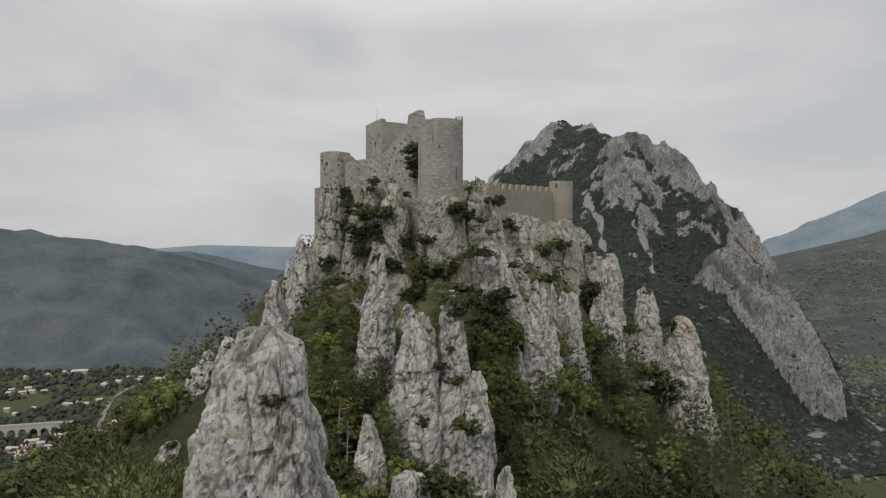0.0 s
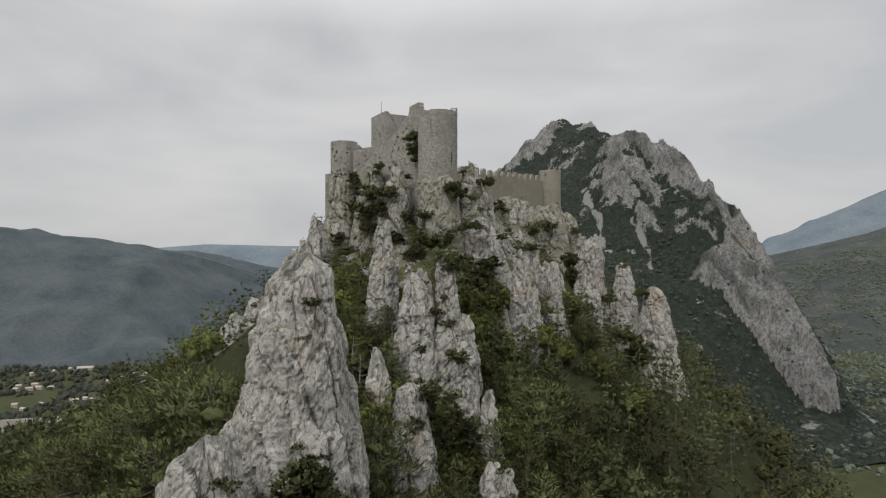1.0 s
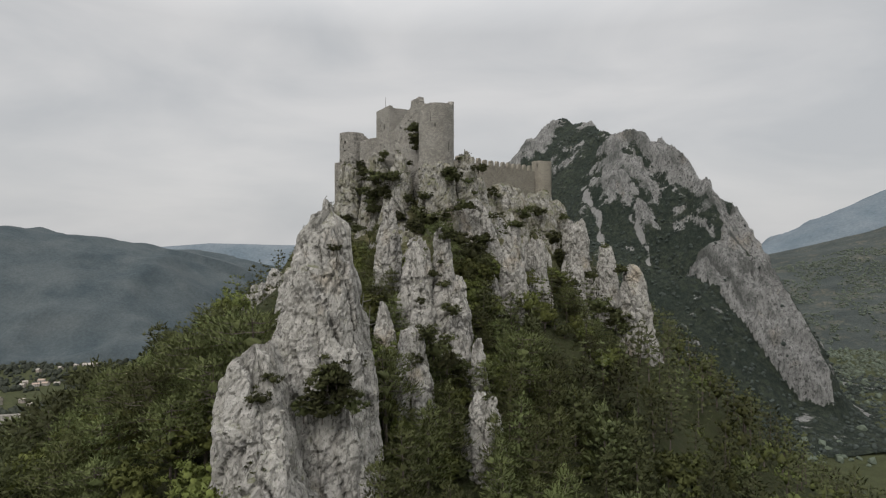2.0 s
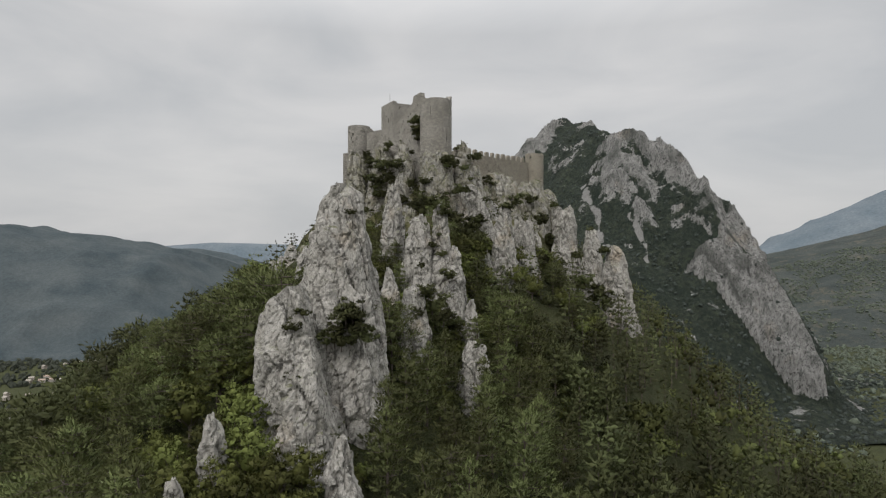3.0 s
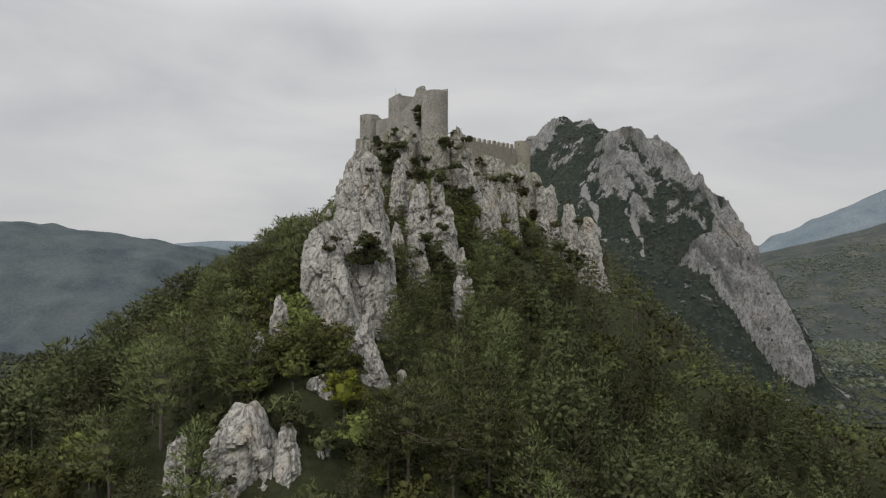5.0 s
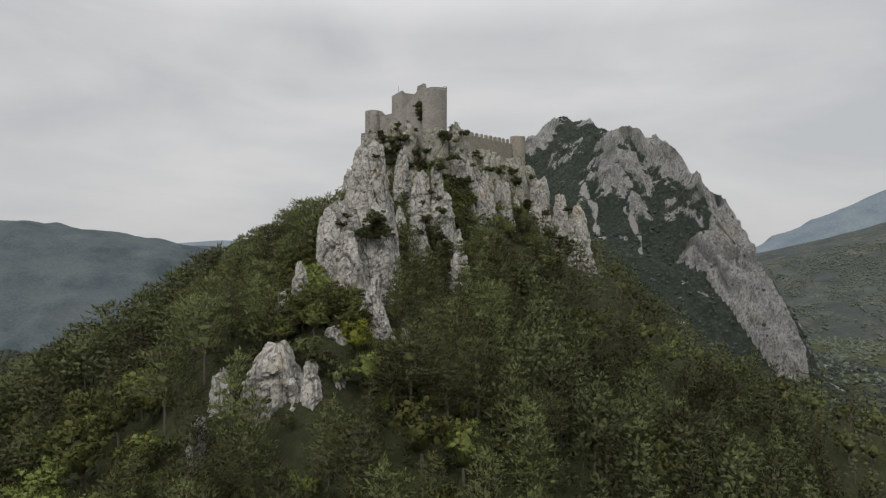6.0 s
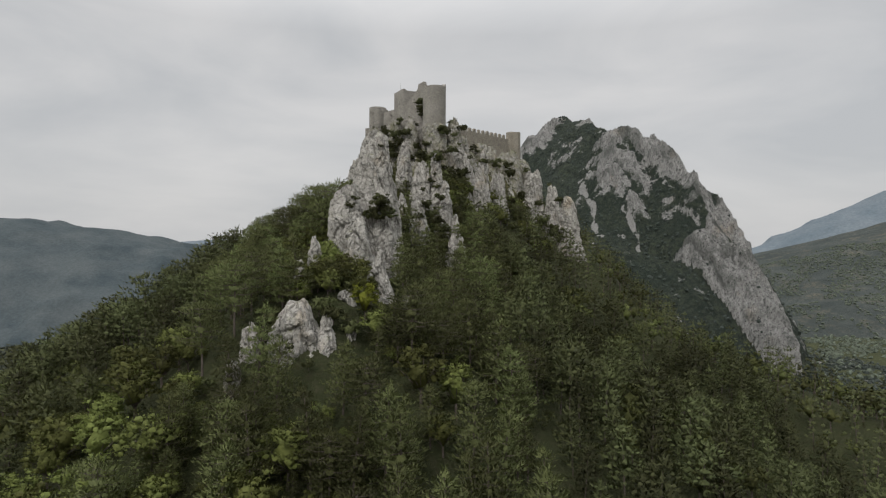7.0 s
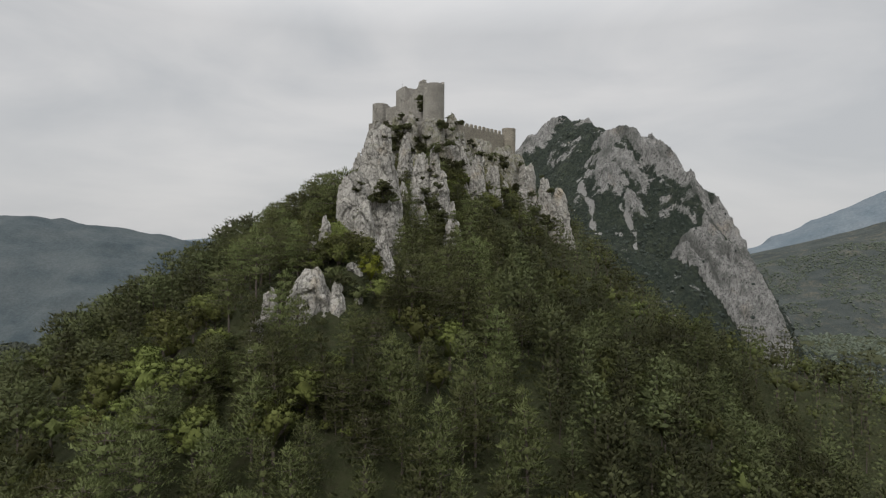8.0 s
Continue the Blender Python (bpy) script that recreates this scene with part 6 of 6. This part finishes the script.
# the wooded spur west of the castle
n_w = 950
x, y = far_rng.uniform(-400, -90, n_w), far_rng.uniform(180, 520, n_w)
z = land(x, y)
ok = (z > -10) & (x / y > -0.84)
spur, spur_normals = [], []
for a, b, c in zip(x[ok], y[ok], z[ok]):
    arrays, g = OAKS[far_rng.randint(0, 4)][2], far_rng.uniform(0.6, 1.05)
    m = np.array(stand(a, b, c - 0.8, g, far_rng.uniform(0, 6.28)))
    spur.append(arrays[0] @ m[:3, :3].T + m[:3, 3])
    spur_normals.append(arrays[1] @ (m[:3, :3].T / g))
tagged(part("spur_woods", tri_mesh("spur_woods", np.concatenate(spur), np.concatenate(spur_normals)), FAR_LEAF_HAZED), "round-crowned green woods on the spur", "forest", kind="stuff")
# on the mountain's flanks, where no rock shows
n_w = 7500
iy, ix = far_rng.randint(0, mx.shape[0], n_w), far_rng.randint(0, mx.shape[1], n_w)
ok = ((m_rock[iy, ix] < 0.40) | ((slab[iy, ix] > 0.5) & (far_rng.rand(n_w) < 0.07))) & (m_scree[iy, ix] < 0.35) & (my[iy, ix] < 1370)
iy, ix = iy[ok], ix[ok]
mzz = (m_flat + m_up * relief)[iy, ix]
far_woods("mountain_woods", mx[iy, ix], my[iy, ix], mzz - 0.8, far_rng.uniform(1.6, 3.2, len(ix)), FAR_PINE, "dark scrub forest on the mountain flank", 1.0)
# scrub on the ground east of the mountain
n_w = 4500
x, y = far_rng.uniform(330, 1250, n_w), far_rng.uniform(450, 1500, n_w)
open_ = vnoise(x / 70, y / 70, 0 * x, 13) + 0.5 * vnoise(x / 25, y / 25, 0 * x, 14) > -0.1
ok = open_ & (x / y > 0.5) & (x / y < 0.85)
x, y = x[ok], y[ok]
far_woods("east_scrub", x, y, land(x, y) - 0.5, far_rng.uniform(1.8, 5.0, len(x)), FAR_LEAF_HAZED, "dark bushes scattered over the dry slope", 0.9)
# woods round the castle hill, away from the flight
n_w = 5200
x, y = far_rng.uniform(-420, 460, n_w), far_rng.uniform(-300, 420, n_w)
z = land(x, y)
ok = (z < 236) & ((np.abs(x - 4) > 0.8 * (y + 112) + 20) | (y > 188)) & ~((x < -90) & (y > 190))
far_woods("hill_woods", x[ok], y[ok], z[ok] - 0.8, far_rng.uniform(2.6, 4.4, ok.sum()), FAR_LEAF_HAZED, "dark green woods round the castle hill", 1.3)

# bushes over the slopes of the eastern hill
n_w = 15000
x = far_rng.uniform(520, 1500, n_w)
y = far_rng.uniform(920, 1700, n_w)
line = [(700, 1700, 60, 0.3, 0.3), (1000, 1720, 165, 0.3, 0.3), (1250, 1760, 258, 0.3, 0.3), (1800, 1900, 400, 0.3, 0.3)]
z = crest(x, y, line, 120.0)
z = z + 14.0 * (ridged(x / 352, y / 352, 0 * x, 3, 51) - 0.4) * np.clip(away(x, y, line) / 200, 0.15, 1) + 3.5 * fbm(x / 176, y / 176, 0 * x, 4, 53)
z = np.maximum(z, land(x, y))
open_ = vnoise(x / 60, y / 60, 0 * x, 15) + 0.6 * vnoise(x / 22, y / 22, 0 * x, 16) > -0.4
ok = open_ & (x / y > 0.5) & (x / y < 0.84)
far_woods("east_hill_scrub", x[ok], y[ok], z[ok] - 1.0, far_rng.uniform(1.8, 3.8, ok.sum()), FAR_LEAF_HAZED, "dark scrub dotted over the eastern hillside", 0.8)
